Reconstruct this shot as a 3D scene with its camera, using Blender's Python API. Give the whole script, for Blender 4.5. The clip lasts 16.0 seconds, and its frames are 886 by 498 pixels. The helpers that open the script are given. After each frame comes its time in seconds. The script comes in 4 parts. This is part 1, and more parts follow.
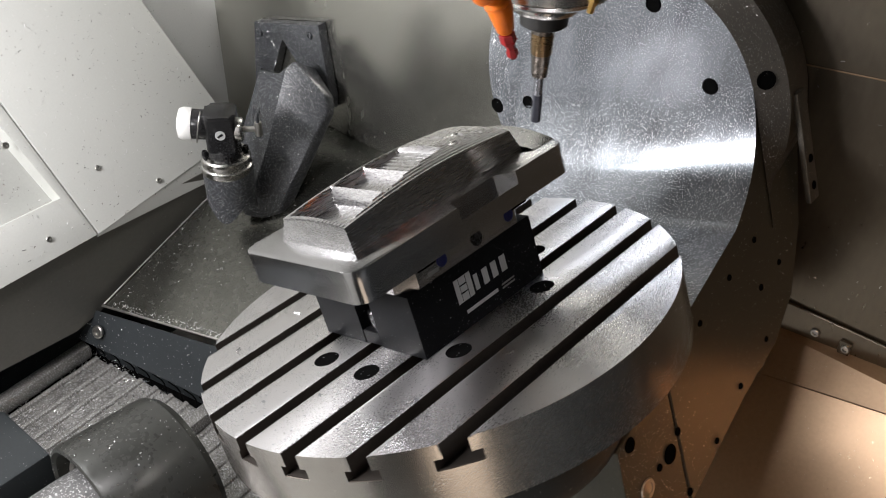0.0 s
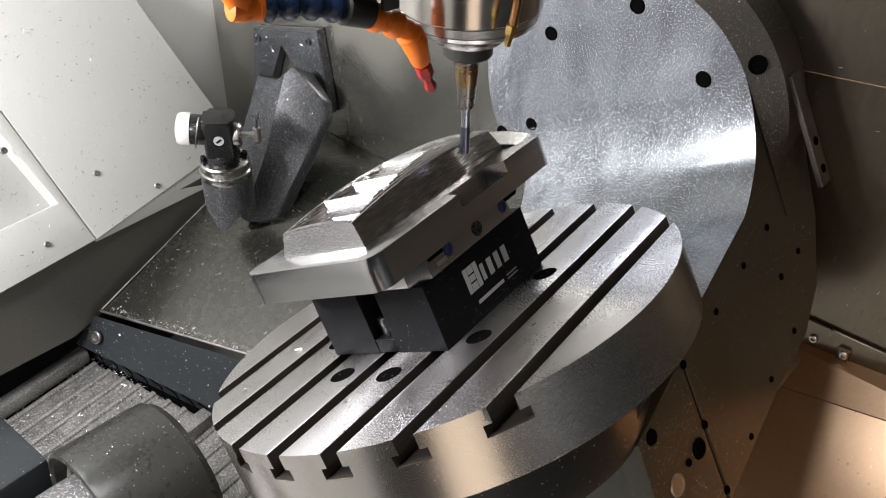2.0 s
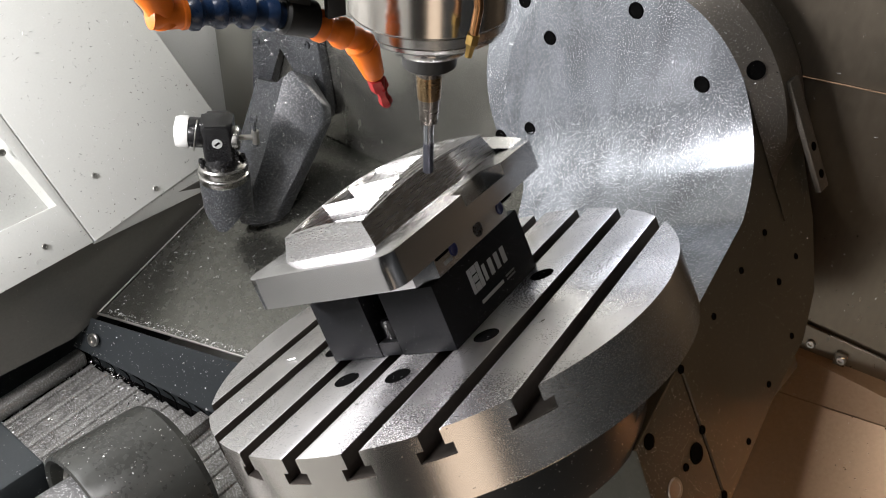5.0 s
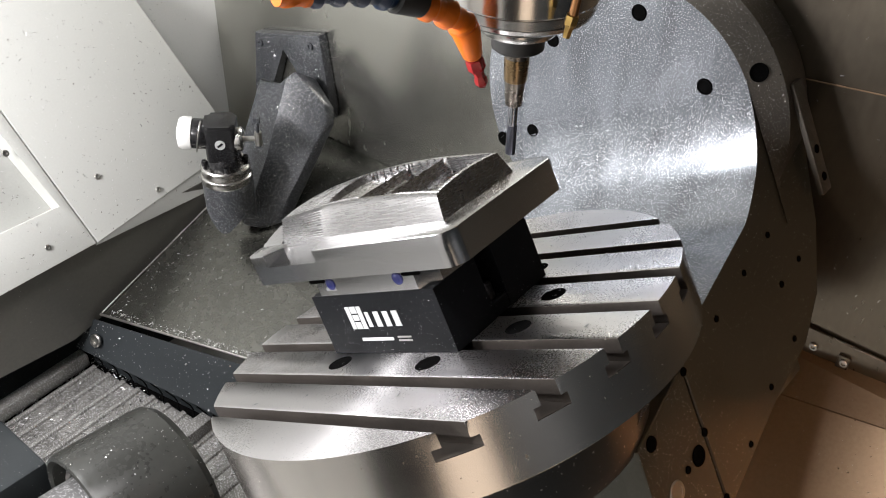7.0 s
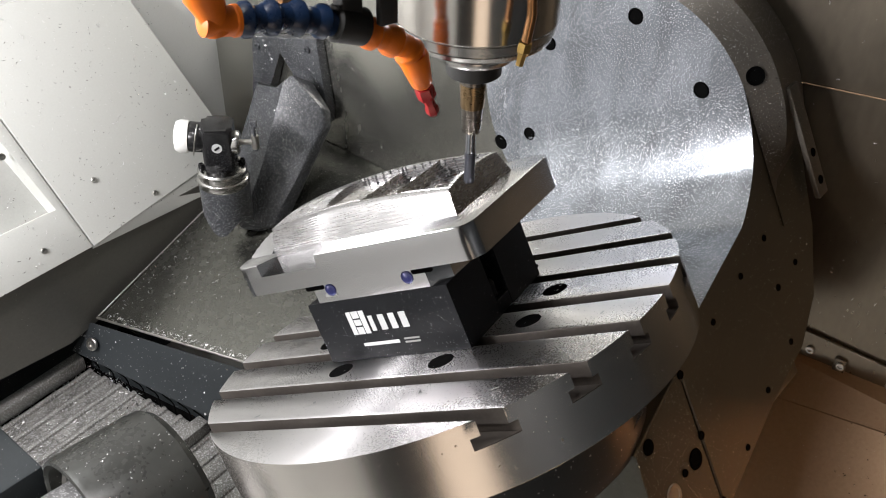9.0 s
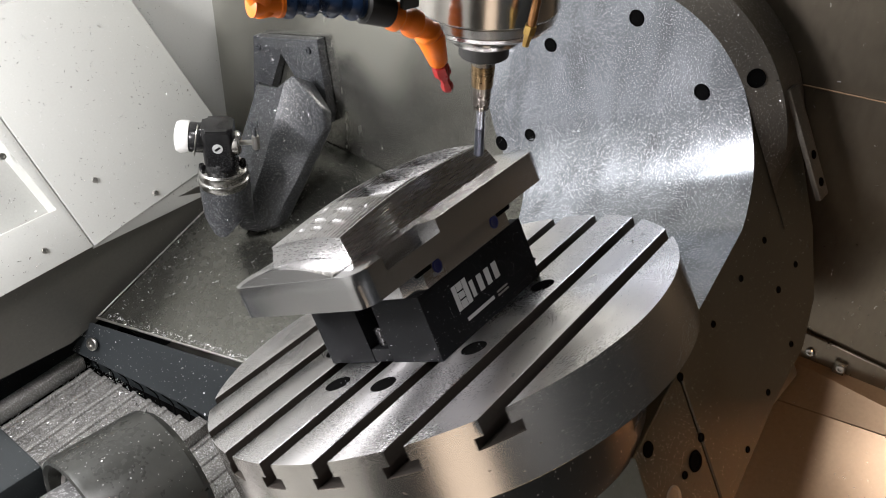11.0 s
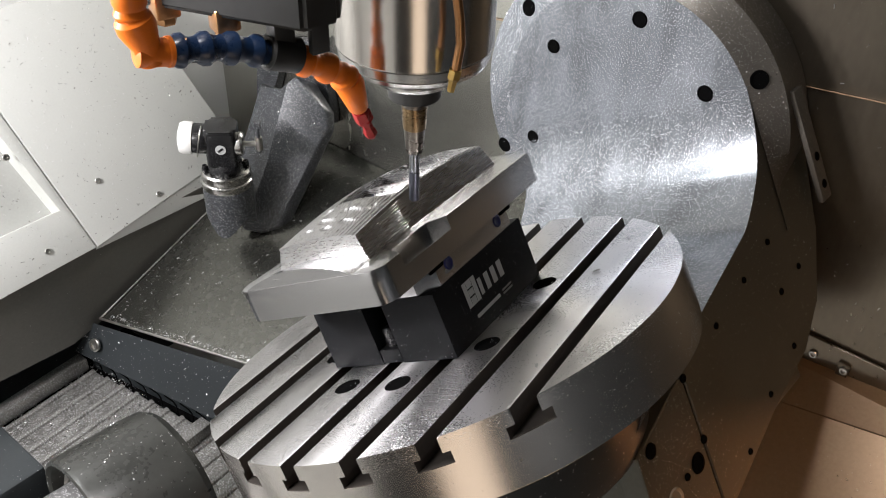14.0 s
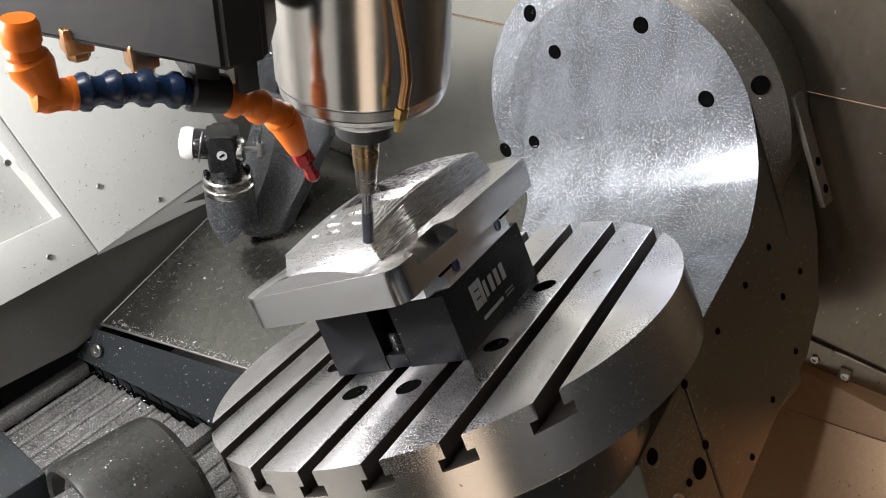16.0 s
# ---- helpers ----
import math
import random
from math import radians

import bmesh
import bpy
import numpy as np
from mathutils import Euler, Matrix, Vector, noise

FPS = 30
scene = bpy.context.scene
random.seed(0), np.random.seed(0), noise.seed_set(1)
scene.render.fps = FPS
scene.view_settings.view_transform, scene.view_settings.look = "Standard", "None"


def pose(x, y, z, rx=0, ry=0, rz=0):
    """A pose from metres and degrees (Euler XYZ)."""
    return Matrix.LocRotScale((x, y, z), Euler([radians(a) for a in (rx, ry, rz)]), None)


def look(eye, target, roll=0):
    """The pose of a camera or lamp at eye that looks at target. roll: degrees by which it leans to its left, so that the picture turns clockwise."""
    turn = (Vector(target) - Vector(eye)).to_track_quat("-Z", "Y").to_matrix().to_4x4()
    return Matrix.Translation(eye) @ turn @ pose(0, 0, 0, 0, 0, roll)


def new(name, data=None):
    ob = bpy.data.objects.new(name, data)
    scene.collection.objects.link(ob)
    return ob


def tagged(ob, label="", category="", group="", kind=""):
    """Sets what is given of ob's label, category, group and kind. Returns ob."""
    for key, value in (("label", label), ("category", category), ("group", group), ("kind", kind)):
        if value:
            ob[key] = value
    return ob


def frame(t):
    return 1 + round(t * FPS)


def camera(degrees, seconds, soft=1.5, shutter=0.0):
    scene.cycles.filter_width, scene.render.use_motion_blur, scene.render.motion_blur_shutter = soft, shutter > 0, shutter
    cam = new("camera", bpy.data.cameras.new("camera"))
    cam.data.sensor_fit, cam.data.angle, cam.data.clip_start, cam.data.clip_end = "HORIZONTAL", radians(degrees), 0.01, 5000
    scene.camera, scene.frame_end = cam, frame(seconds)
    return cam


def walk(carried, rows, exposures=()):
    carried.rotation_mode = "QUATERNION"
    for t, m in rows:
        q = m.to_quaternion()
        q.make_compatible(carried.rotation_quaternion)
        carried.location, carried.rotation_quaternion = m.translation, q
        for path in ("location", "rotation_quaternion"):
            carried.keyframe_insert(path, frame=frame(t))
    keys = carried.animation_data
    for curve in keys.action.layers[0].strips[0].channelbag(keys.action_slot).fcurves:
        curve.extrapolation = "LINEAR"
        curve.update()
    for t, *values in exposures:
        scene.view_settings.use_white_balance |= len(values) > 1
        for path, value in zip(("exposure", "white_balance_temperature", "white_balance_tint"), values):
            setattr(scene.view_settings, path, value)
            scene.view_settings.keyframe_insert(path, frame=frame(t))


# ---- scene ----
# ---------------------------------------------------------------- camera and its path
cam = camera(50.04, 16.0, soft=1.0, shutter=0.5)
EYE = (0.4725, -0.5699, 0.6414)
CAM = [(0, 52.384, -0.68, 40.182), (0.5, 52.386, -0.691, 40.162), (1, 52.476, -0.664, 40.177), (1.5, 52.59, -0.678, 40.182),
       (2, 52.72, -0.79, 40.144), (2.5, 52.753, -0.793, 40.156), (3, 52.832, -0.786, 40.181), (3.5, 52.783, -0.856, 40.107),
       (4, 52.806, -0.977, 40.099), (6.5, 53.056, -1.06, 40.324), (7, 53.048, -1.055, 40.382), (7.5, 53.085, -1.032, 40.414),
       (8, 53.233, -1.093, 40.306), (8.5, 53.281, -1.099, 40.295), (9, 53.251, -1.151, 40.223), (11.5, 53.347, -1.333, 40.391),
       (12, 53.385, -1.362, 40.408), (12.5, 53.452, -1.33, 40.443), (13, 53.443, -1.368, 40.415), (13.5, 53.394, -1.343, 40.423),
       (14, 53.391, -1.251, 40.526), (14.5, 53.439, -1.252, 40.537), (15, 53.512, -1.248, 40.546), (15.5, 53.602, -1.217, 40.559),
       (16, 53.713, -1.195, 40.576)]
walk(cam, [(t, pose(*EYE, a, b, c)) for t, a, b, c in CAM], exposures=[(0, -0.3), (0.5, 0.0), (16, 0.0)])

# ---------------------------------------------------------------- light
world = bpy.data.worlds.new("world")
scene.world = world
world.use_nodes = True
world.node_tree.nodes["Background"].inputs[0].default_value = (0.8, 0.9, 1.0, 1)
world.node_tree.nodes["Background"].inputs[1].default_value = 0.02


def area(name, at, to, w, h, watts, color=(1, 1, 1)):
    data = bpy.data.lights.new(name, "AREA")
    data.shape, data.size, data.size_y, data.energy, data.color = "RECTANGLE", w, h, watts, color
    ob = new(name, data)
    ob.matrix_world = look(at, to)
    return ob


# the machine's lamp strips, then warm fills with no visible source
area("work_lamp", (-0.80, -0.80, 0.47), (-0.05, 0.25, 0.0), 0.25, 0.04, 12.5, (1.0, 0.968, 0.985))
area("work_lamp", (-0.56, -1.00, 0.47), (-0.05, 0.25, 0.0), 0.25, 0.04, 12.5, (1.0, 0.968, 0.985))
area("work_lamp", (-0.95, -0.42, 0.55), (-0.05, 0.0, 0.0), 0.50, 0.07, 3.0, (0.95, 0.98, 1.0))
# unseen roof lamp added as fill, tilted towards the left wall
area("work_lamp", (-0.25, -0.55, 1.22), (-0.75, 0.15, 0.0), 0.60, 0.10, 14, (1.0, 0.968, 0.985))
# unseen warm lamp added above the ledge to brighten it
door = area("door_light", (0.80, 0.00, 0.55), (0.45, 0.30, -0.40), 0.20, 0.20, 0.75, (1.0, 0.58, 0.32))
door.data.spread = radians(70)
# unseen warm panel added for the table rim to reflect
area("hall_light", (0.92, -0.72, -0.12), (0.1, -0.1, -0.05), 0.6, 0.6, 1.6, (1.0, 0.80, 0.63))


# ---------------------------------------------------------------- materials
def mat(name, color, rough=0.5, metal=0.0, var=0.12, scale=40, fine=300, bump=0.1, rvar=0.08, stretch=(1, 1, 1), spots=None, spec=0.5, coat=0.0, lathe=0.0, smear=0.0):
    """A surface with variation at two scales; spots: (colour, scale, threshold, roughness) for chips, dirt and specks."""
    m = bpy.data.materials.new(name)
    m.use_nodes = True
    n, l = m.node_tree.nodes, m.node_tree.links
    b = n["Principled BSDF"]
    b.inputs["Metallic"].default_value = metal
    b.inputs["Specular IOR Level"].default_value = spec
    b.inputs["Coat Weight"].default_value = coat
    tc = n.new("ShaderNodeTexCoord")
    mp = n.new("ShaderNodeMapping")
    mp.inputs["Scale"].default_value = stretch
    l.new(tc.outputs["Object"], mp.inputs["Vector"])
    big, small = n.new("ShaderNodeTexNoise"), n.new("ShaderNodeTexNoise")
    for t, sc_, de in ((big, scale * 0.25, 4), (small, fine, 3)):
        t.inputs["Scale"].default_value, t.inputs["Detail"].default_value = sc_, de
        l.new(mp.outputs[0], t.inputs["Vector"])
    mix = n.new("ShaderNodeMath")
    mix.operation = "MULTIPLY_ADD"
    l.new(big.outputs["Fac"], mix.inputs[0])
    mix.inputs[1].default_value = 0.6
    sm = n.new("ShaderNodeMath")
    sm.operation = "MULTIPLY"
    l.new(small.outputs["Fac"], sm.inputs[0])
    sm.inputs[1].default_value = 0.4
    l.new(sm.outputs[0], mix.inputs[2])
    ramp = n.new("ShaderNodeMapRange")
    ramp.inputs["From Min"].default_value, ramp.inputs["From Max"].default_value = 0.3, 0.7
    ramp.inputs["To Min"].default_value, ramp.inputs["To Max"].default_value = 1 - var, 1 + var
    l.new(mix.outputs[0], ramp.inputs["Value"])
    mul = n.new("ShaderNodeVectorMath")
    mul.operation = "SCALE"
    mul.inputs[0].default_value = color[:3]
    l.new(ramp.outputs[0], mul.inputs["Scale"])
    rr = n.new("ShaderNodeMapRange")
    rr.inputs["From Min"].default_value, rr.inputs["From Max"].default_value = 0.3, 0.7
    rr.inputs["To Min"].default_value, rr.inputs["To Max"].default_value = max(0.02, rough - rvar), min(1, rough + rvar)
    l.new(mix.outputs[0], rr.inputs["Value"])
    col, rgh = mul.outputs[0], rr.outputs[0]
    if smear:
        # greasy wipe marks, longer than wide
        wp = n.new("ShaderNodeMapping")
        wp.inputs["Scale"].default_value, wp.inputs["Rotation"].default_value = (1, 1, 0.32), (0, 0.25, 0)
        wn = n.new("ShaderNodeTexNoise")
        wn.inputs["Scale"].default_value, wn.inputs["Detail"].default_value = 34, 1.5
        l.new(tc.outputs["Object"], wp.inputs["Vector"])
        l.new(wp.outputs[0], wn.inputs["Vector"])
        wr = n.new("ShaderNodeMapRange")
        wr.inputs["From Min"].default_value, wr.inputs["From Max"].default_value = 0.46, 0.62
        wr.inputs["To Min"].default_value, wr.inputs["To Max"].default_value = 1.0, 1 - smear
        l.new(wn.outputs["Fac"], wr.inputs["Value"])
        wm = n.new("ShaderNodeVectorMath")
        wm.operation = "SCALE"
        l.new(col, wm.inputs[0])
        l.new(wr.outputs[0], wm.inputs["Scale"])
        col = wm.outputs[0]
    if spots:
        sc_, thr, scol, srough = spots
        sp = n.new("ShaderNodeTexNoise")
        sp.inputs["Scale"].default_value, sp.inputs["Detail"].default_value = sc_, 2
        l.new(tc.outputs["Object"], sp.inputs["Vector"])
        gt = n.new("ShaderNodeMapRange")
        gt.inputs["From Min"].default_value, gt.inputs["From Max"].default_value = thr, thr + 0.03
        l.new(sp.outputs["Fac"], gt.inputs["Value"])
        mc = n.new("ShaderNodeMix")
        mc.data_type = "RGBA"
        l.new(gt.outputs[0], mc.inputs["Factor"])
        l.new(col, mc.inputs["A"])
        mc.inputs["B"].default_value = (*scol, 1)
        mr = n.new("ShaderNodeMix")
        l.new(gt.outputs[0], mr.inputs["Factor"])
        l.new(rgh, mr.inputs["A"])
        mr.inputs["B"].default_value = srough
        col, rgh = mc.outputs["Result"], mr.outputs["Result"]
    if lathe:
        # turning marks round the object's z axis spread the gloss outwards
        flat = n.new("ShaderNodeVectorMath")
        flat.operation = "MULTIPLY"
        flat.inputs[1].default_value = (1, 1, 0)
        l.new(tc.outputs["Object"], flat.inputs[0])
        vt = n.new("ShaderNodeVectorTransform")
        vt.vector_type, vt.convert_from, vt.convert_to = "VECTOR", "OBJECT", "WORLD"
        l.new(flat.outputs[0], vt.inputs[0])
        l.new(vt.outputs[0], b.inputs["Tangent"])
        b.inputs["Anisotropic"].default_value = lathe
    l.new(col, b.inputs["Base Color"])
    l.new(rgh, b.inputs["Roughness"])
    if bump:
        bp = n.new("ShaderNodeBump")
        bp.inputs["Strength"].default_value, bp.inputs["Distance"].default_value = bump, 0.001
        l.new(mix.outputs[0], bp.inputs["Height"])
        l.new(bp.outputs[0], b.inputs["Normal"])
    return m


GROUND_STEEL = mat("ground_steel", (0.74, 0.725, 0.735), 0.28, 1, 0.08, 30, 500, 0, 0.04, (1, 1, 1), (420, 0.75, (0.85, 0.85, 0.85), 0.4), lathe=0.92)
TURNED_STEEL = mat("turned_steel", (0.62, 0.59, 0.555), 0.25, 1, 0.10, 12, 500, 0.02, 0.05, (1, 1, 3), (260, 0.735, (0.40, 0.33, 0.27), 0.5))
# steel inside the T-slots, coloured dark brown for the shade down there
SHADED_SLOT_STEEL = mat("shaded_slot_steel", (0.10, 0.088, 0.078), 0.45, 0.8, 0.2, 60, 300, 0.1)
ALU = mat("milled_aluminium", (0.51, 0.507, 0.51), 0.23, 1, 0.10, 60, 900, 0.035, 0.08, (0.10, 0.10, 1))
ALU_TOP = mat("ball_milled_aluminium", (0.60, 0.59, 0.595), 0.27, 1, 0.12, 80, 900, 0.05, 0.08, (1, 0.2, 1))
ALU_DARK = mat("side_milled_aluminium", (0.54, 0.535, 0.54), 0.27, 1, 0.08, 60, 900, 0.035, 0.06, (0.2, 0.05, 1))
CAST = mat("coated_cast_iron", (0.30, 0.325, 0.355), 0.18, 0.45, 0.40, 70, 520, 0.12, 0.05, (1, 1, 0.45), (560, 0.60, (0.66, 0.68, 0.71), 0.34), smear=0.26)
# cast iron with the shade of the side turned from the lamps in its colour
SHADED_CAST = mat("shaded_cast_iron", (0.145, 0.133, 0.115), 0.36, 0.55, 0.26, 50, 500, 0.3, 0.08, (1, 1, 1), (700, 0.66, (0.55, 0.50, 0.44), 0.3))
CAST_DARK = mat("dark_side_steel", (0.085, 0.083, 0.067), 0.42, 0.4, 0.2, 20, 260, 0.12, 0.1, (1, 1, 1), (420, 0.72, (0.45, 0.43, 0.40), 0.4))
BLACK = mat("black_anodised", (0.009, 0.0095, 0.0105), 0.34, 0.0, 0.25, 30, 500, 0.06, 0.08, (1, 1, 1), (520, 0.70, (0.30, 0.31, 0.32), 0.5), spec=0.09)
# black put in for the shade inside holes, slits and gaps; also black clips
DARK_HOLE = mat("hole_black", (0.004, 0.004, 0.004), 0.95, 0, 0.1, 40, 200, 0, spec=0.0)
STAINLESS = mat("wet_stainless", (0.56, 0.555, 0.51), 0.24, 0.95, 0.08, 5, 60, 0.01, 0.05, (1, 1, 0.4), (330, 0.745, (0.6, 0.6, 0.58), 0.5))
# stainless with a dim brown reflection put into its base colour
STAINLESS_BROWN_SHEEN = mat("brown_sheen_stainless", (0.18, 0.155, 0.12), 0.30, 0.85, 0.14, 7, 120, 0.03, 0.08, (1, 1, 0.4), (300, 0.735, (0.5, 0.45, 0.38), 0.5))
# stainless with the warm light from outside put into its base colour
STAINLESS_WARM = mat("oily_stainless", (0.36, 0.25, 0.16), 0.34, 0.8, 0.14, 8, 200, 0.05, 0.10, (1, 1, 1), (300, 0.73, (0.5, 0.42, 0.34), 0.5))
WHITE = mat("grey_white_paint", (0.62, 0.63, 0.60), 0.42, 0, 0.05, 10, 300, 0.06, 0.08, (1, 1, 1), (150, 0.715, (0.18, 0.17, 0.15), 0.5))
WHITE2 = mat("white_paint", (0.86, 0.87, 0.85), 0.40, 0, 0.04, 10, 300, 0.05, 0.08, (1, 1, 1), (200, 0.74, (0.3, 0.29, 0.27), 0.5))
# the cover's paint, greyer to carry the shade inside the recess
WHITE_SHADED = mat("shaded_grey_paint", (0.40, 0.405, 0.385), 0.5, 0, 0.08, 10, 300, 0.06, 0.08, (1, 1, 1), (150, 0.70, (0.18, 0.17, 0.15), 0.5))
# sheet under the cover, darkened in its colour for the shadow there
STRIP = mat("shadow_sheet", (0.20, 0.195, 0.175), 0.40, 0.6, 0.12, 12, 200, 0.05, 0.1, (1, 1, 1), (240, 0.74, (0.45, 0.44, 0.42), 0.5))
BRACKET = mat("hammered_grey_enamel", (0.036, 0.039, 0.044), 0.36, 0.1, 0.3, 60, 420, 0.7, 0.1, (1, 1, 1), (600, 0.60, (0.34, 0.35, 0.37), 0.3))
GUARD = mat("dark_grey_guard_paint", (0.030, 0.035, 0.038), 0.38, 0.1, 0.2, 20, 240, 0.1, 0.1, (1, 1, 1), (300, 0.70, (0.45, 0.45, 0.44), 0.5))
BELT = mat("chip_covered_belt", (0.27, 0.265, 0.25), 0.45, 0.5, 0.45, 120, 500, 0.9, 0.12, (1, 1, 1), (380, 0.57, (0.60, 0.60, 0.60), 0.35))
DRUM = mat("wet_dark_enamel", (0.045, 0.046, 0.042), 0.30, 0.2, 0.2, 30, 120, 0.5, 0.08, (1, 1, 1), (240, 0.72, (0.45, 0.44, 0.42), 0.3))
DRUM_ROUGH = mat("chip_dusted_casting", (0.16, 0.16, 0.16), 0.4, 0.4, 0.4, 80, 260, 0.9, 0.1, (1, 1, 1), (300, 0.58, (0.6, 0.6, 0.6), 0.35))
CHUTE = mat("dark_wet_sheet", (0.14, 0.14, 0.125), 0.25, 0.9, 0.12, 6, 80, 0.02, 0.06, (1, 1, 1), (330, 0.735, (0.5, 0.5, 0.48), 0.5))
CHROME = mat("polished_spindle_steel", (0.60, 0.57, 0.53), 0.20, 1, 0.05, 20, 400, 0.02, 0.04, (1, 1, 8))
SPINDLE_RING = mat("ring_steel", (0.55, 0.54, 0.52), 0.24, 1, 0.06, 30, 400, 0.02, 0.04, (1, 1, 8))
HOLDER = mat("blued_holder_steel", (0.20, 0.18, 0.16), 0.28, 1, 0.1, 60, 300, 0.03, 0.04, (1, 1, 2))
HOLDER_TAN = mat("heat_tinted_steel", (0.24, 0.165, 0.09), 0.28, 1, 0.12, 60, 300, 0.03, 0.06, (1, 1, 2))
CARBIDE = mat("carbide", (0.32, 0.33, 0.36), 0.22, 1, 0.1, 80, 500, 0.05, 0.05)
CARBIDE_DARK = mat("coated_carbide", (0.10, 0.105, 0.13), 0.30, 0.9, 0.2, 80, 500, 0.1, 0.05)
HEAD_BLACK = mat("black_head_paint", (0.016, 0.016, 0.015), 0.5, 0, 0.2, 16, 200, 0.08)
ORANGE = mat("orange_hose_plastic", (0.86, 0.19, 0.012), 0.36, 0, 0.07, 60, 300, 0.06, 0.08, spec=0.4)
BLUE = mat("navy_hose_plastic", (0.008, 0.022, 0.058), 0.30, 0, 0.2, 60, 300, 0.06, 0.08)
RED = mat("red_nozzle_plastic", (0.33, 0.018, 0.02), 0.30, 0, 0.15, 60, 300, 0.06)
BRASS = mat("brass", (0.50, 0.33, 0.11), 0.30, 1, 0.2, 60, 300, 0.05)
COPPER = mat("copper_pipe", (0.42, 0.22, 0.10), 0.32, 1, 0.2, 60, 300, 0.05)
BLUE_PLUG = mat("blue_anodised_plug", (0.010, 0.014, 0.095), 0.35, 0.2, 0.15, 60, 300, 0.05)
LETTER = mat("white_print", (0.46, 0.47, 0.465), 0.5, 0, 0.06, 60, 500, 0)
LETTER_GREY = mat("grey_etching", (0.22, 0.22, 0.21), 0.5, 0, 0.1, 60, 500, 0)
WHITE_CAP = mat("white_cap_plastic", (0.82, 0.82, 0.80), 0.45, 0, 0.04, 60, 300, 0.03)
PROBE_BLACK = mat("black_probe_housing", (0.012, 0.012, 0.013), 0.25, 0.1, 0.2, 60, 300, 0.05)
BOLT = mat("zinc_screw", (0.50, 0.49, 0.46), 0.35, 1, 0.15, 80, 300, 0.05)
DUST = mat("settled_aluminium_dust", (0.50, 0.51, 0.53), 0.38, 1, 0.2, 60, 300, 0.1)
CHIP = mat("aluminium_chip", (0.80, 0.80, 0.80), 0.28, 1, 0.1, 60, 300, 0.1)
APRON = mat("grey_apron_paint", (0.55, 0.55, 0.52), 0.5, 0, 0.1, 8, 80, 0.02)
HALL = mat("hall_grey", (0.13, 0.13, 0.12), 0.7, 0, 0.1, 6, 60, 0)


# ---------------------------------------------------------------- mesh helpers
def finish(bm, angle=32):
    bmesh.ops.recalc_face_normals(bm, faces=bm.faces)
    for f in bm.faces:
        f.smooth = True
    lim = radians(angle)
    for e in bm.edges:
        e.smooth = len(e.link_faces) == 2 and e.calc_face_angle(0) < lim
    return bm


def part(name, bm, material, parent=None, label="", m=None):
    me = bpy.data.meshes.new(name)
    finish(bm).to_mesh(me)
    bm.free()
    for x in (material if isinstance(material, (list, tuple)) else [material]):
        me.materials.append(x)
    ob = new(name, me)
    if parent:
        ob.parent = parent
    if m is not None:
        ob.matrix_basis = m
    if label:
        ob["label"] = label
    return ob


def thing(name, m, label, category, group="", kind=""):
    ob = new(name)
    ob.empty_display_size = 0.02
    ob.matrix_basis = m
    return tagged(ob, label, category, group, kind)


def bm_box(x0, x1, y0, y1, z0, z1, bevel=0.0, seg=2, bm=None):
    b = bmesh.new()
    vs = [b.verts.new((x, y, z)) for x in (x0, x1) for y in (y0, y1) for z in (z0, z1)]
    for q in ((0, 1, 3, 2), (4, 6, 7, 5), (0, 4, 5, 1), (2, 3, 7, 6), (0, 2, 6, 4), (1, 5, 7, 3)):
        b.faces.new([vs[i] for i in q])
    if bevel:
        bmesh.ops.bevel(b, geom=b.edges[:], offset=bevel, segments=seg, affect="EDGES", profile=0.5)
    return join(bm, b)


def join(bm, b, m=None):
    """b added into bm, moved by m."""
    if m is not None:
        bmesh.ops.transform(b, matrix=m, verts=b.verts)
    if bm is None:
        return b
    vm = {v: bm.verts.new(v.co) for v in b.verts}
    for f in b.faces:
        g = bm.faces.new([vm[v] for v in f.verts])
        g.material_index = f.material_index
    b.free()
    return bm


def bm_prism(pts, z0, z1, bevel=0.0, seg=2, m=None, bm=None):
    """A flat outline (x, y) raised from z0 to z1."""
    b = bmesh.new()
    lo = [b.verts.new((x, y, z0)) for x, y in pts]
    hi = [b.verts.new((x, y, z1)) for x, y in pts]
    k = len(pts)
    b.faces.new(lo[::-1])
    top = b.faces.new(hi)
    for i in range(k):
        b.faces.new((lo[i], lo[(i + 1) % k], hi[(i + 1) % k], hi[i]))
    if bevel:
        bmesh.ops.bevel(b, geom=list(top.edges), offset=bevel, segments=seg, affect="EDGES", profile=0.5)
    return join(bm, b, m)


def bm_lathe(prof, n=48, m=None, bm=None, cap=True):
    """(radius, z) pairs turned round z."""
    b = bmesh.new()
    rings = []
    for r, z in prof:
        rings.append([b.verts.new((r * math.cos(2 * math.pi * i / n), r * math.sin(2 * math.pi * i / n), z)) for i in range(n)])
    for a, c in zip(rings, rings[1:]):
        for i in range(n):
            b.faces.new((a[i], a[(i + 1) % n], c[(i + 1) % n], c[i]))
    if cap:
        b.faces.new(rings[0][::-1])
        b.faces.new(rings[-1])
    return join(bm, b, m)


def along(a, c):
    """The pose at a whose z axis points to c."""
    a, c = Vector(a), Vector(c)
    return Matrix.Translation(a) @ (c - a).to_track_quat("Z", "Y").to_matrix().to_4x4()


def bm_rod(a, c, r, r2=None, n=20, bm=None):
    d = (Vector(c) - Vector(a)).length
    return bm_lathe([(r, 0), (r if r2 is None else r2, d)], n, along(a, c), bm)


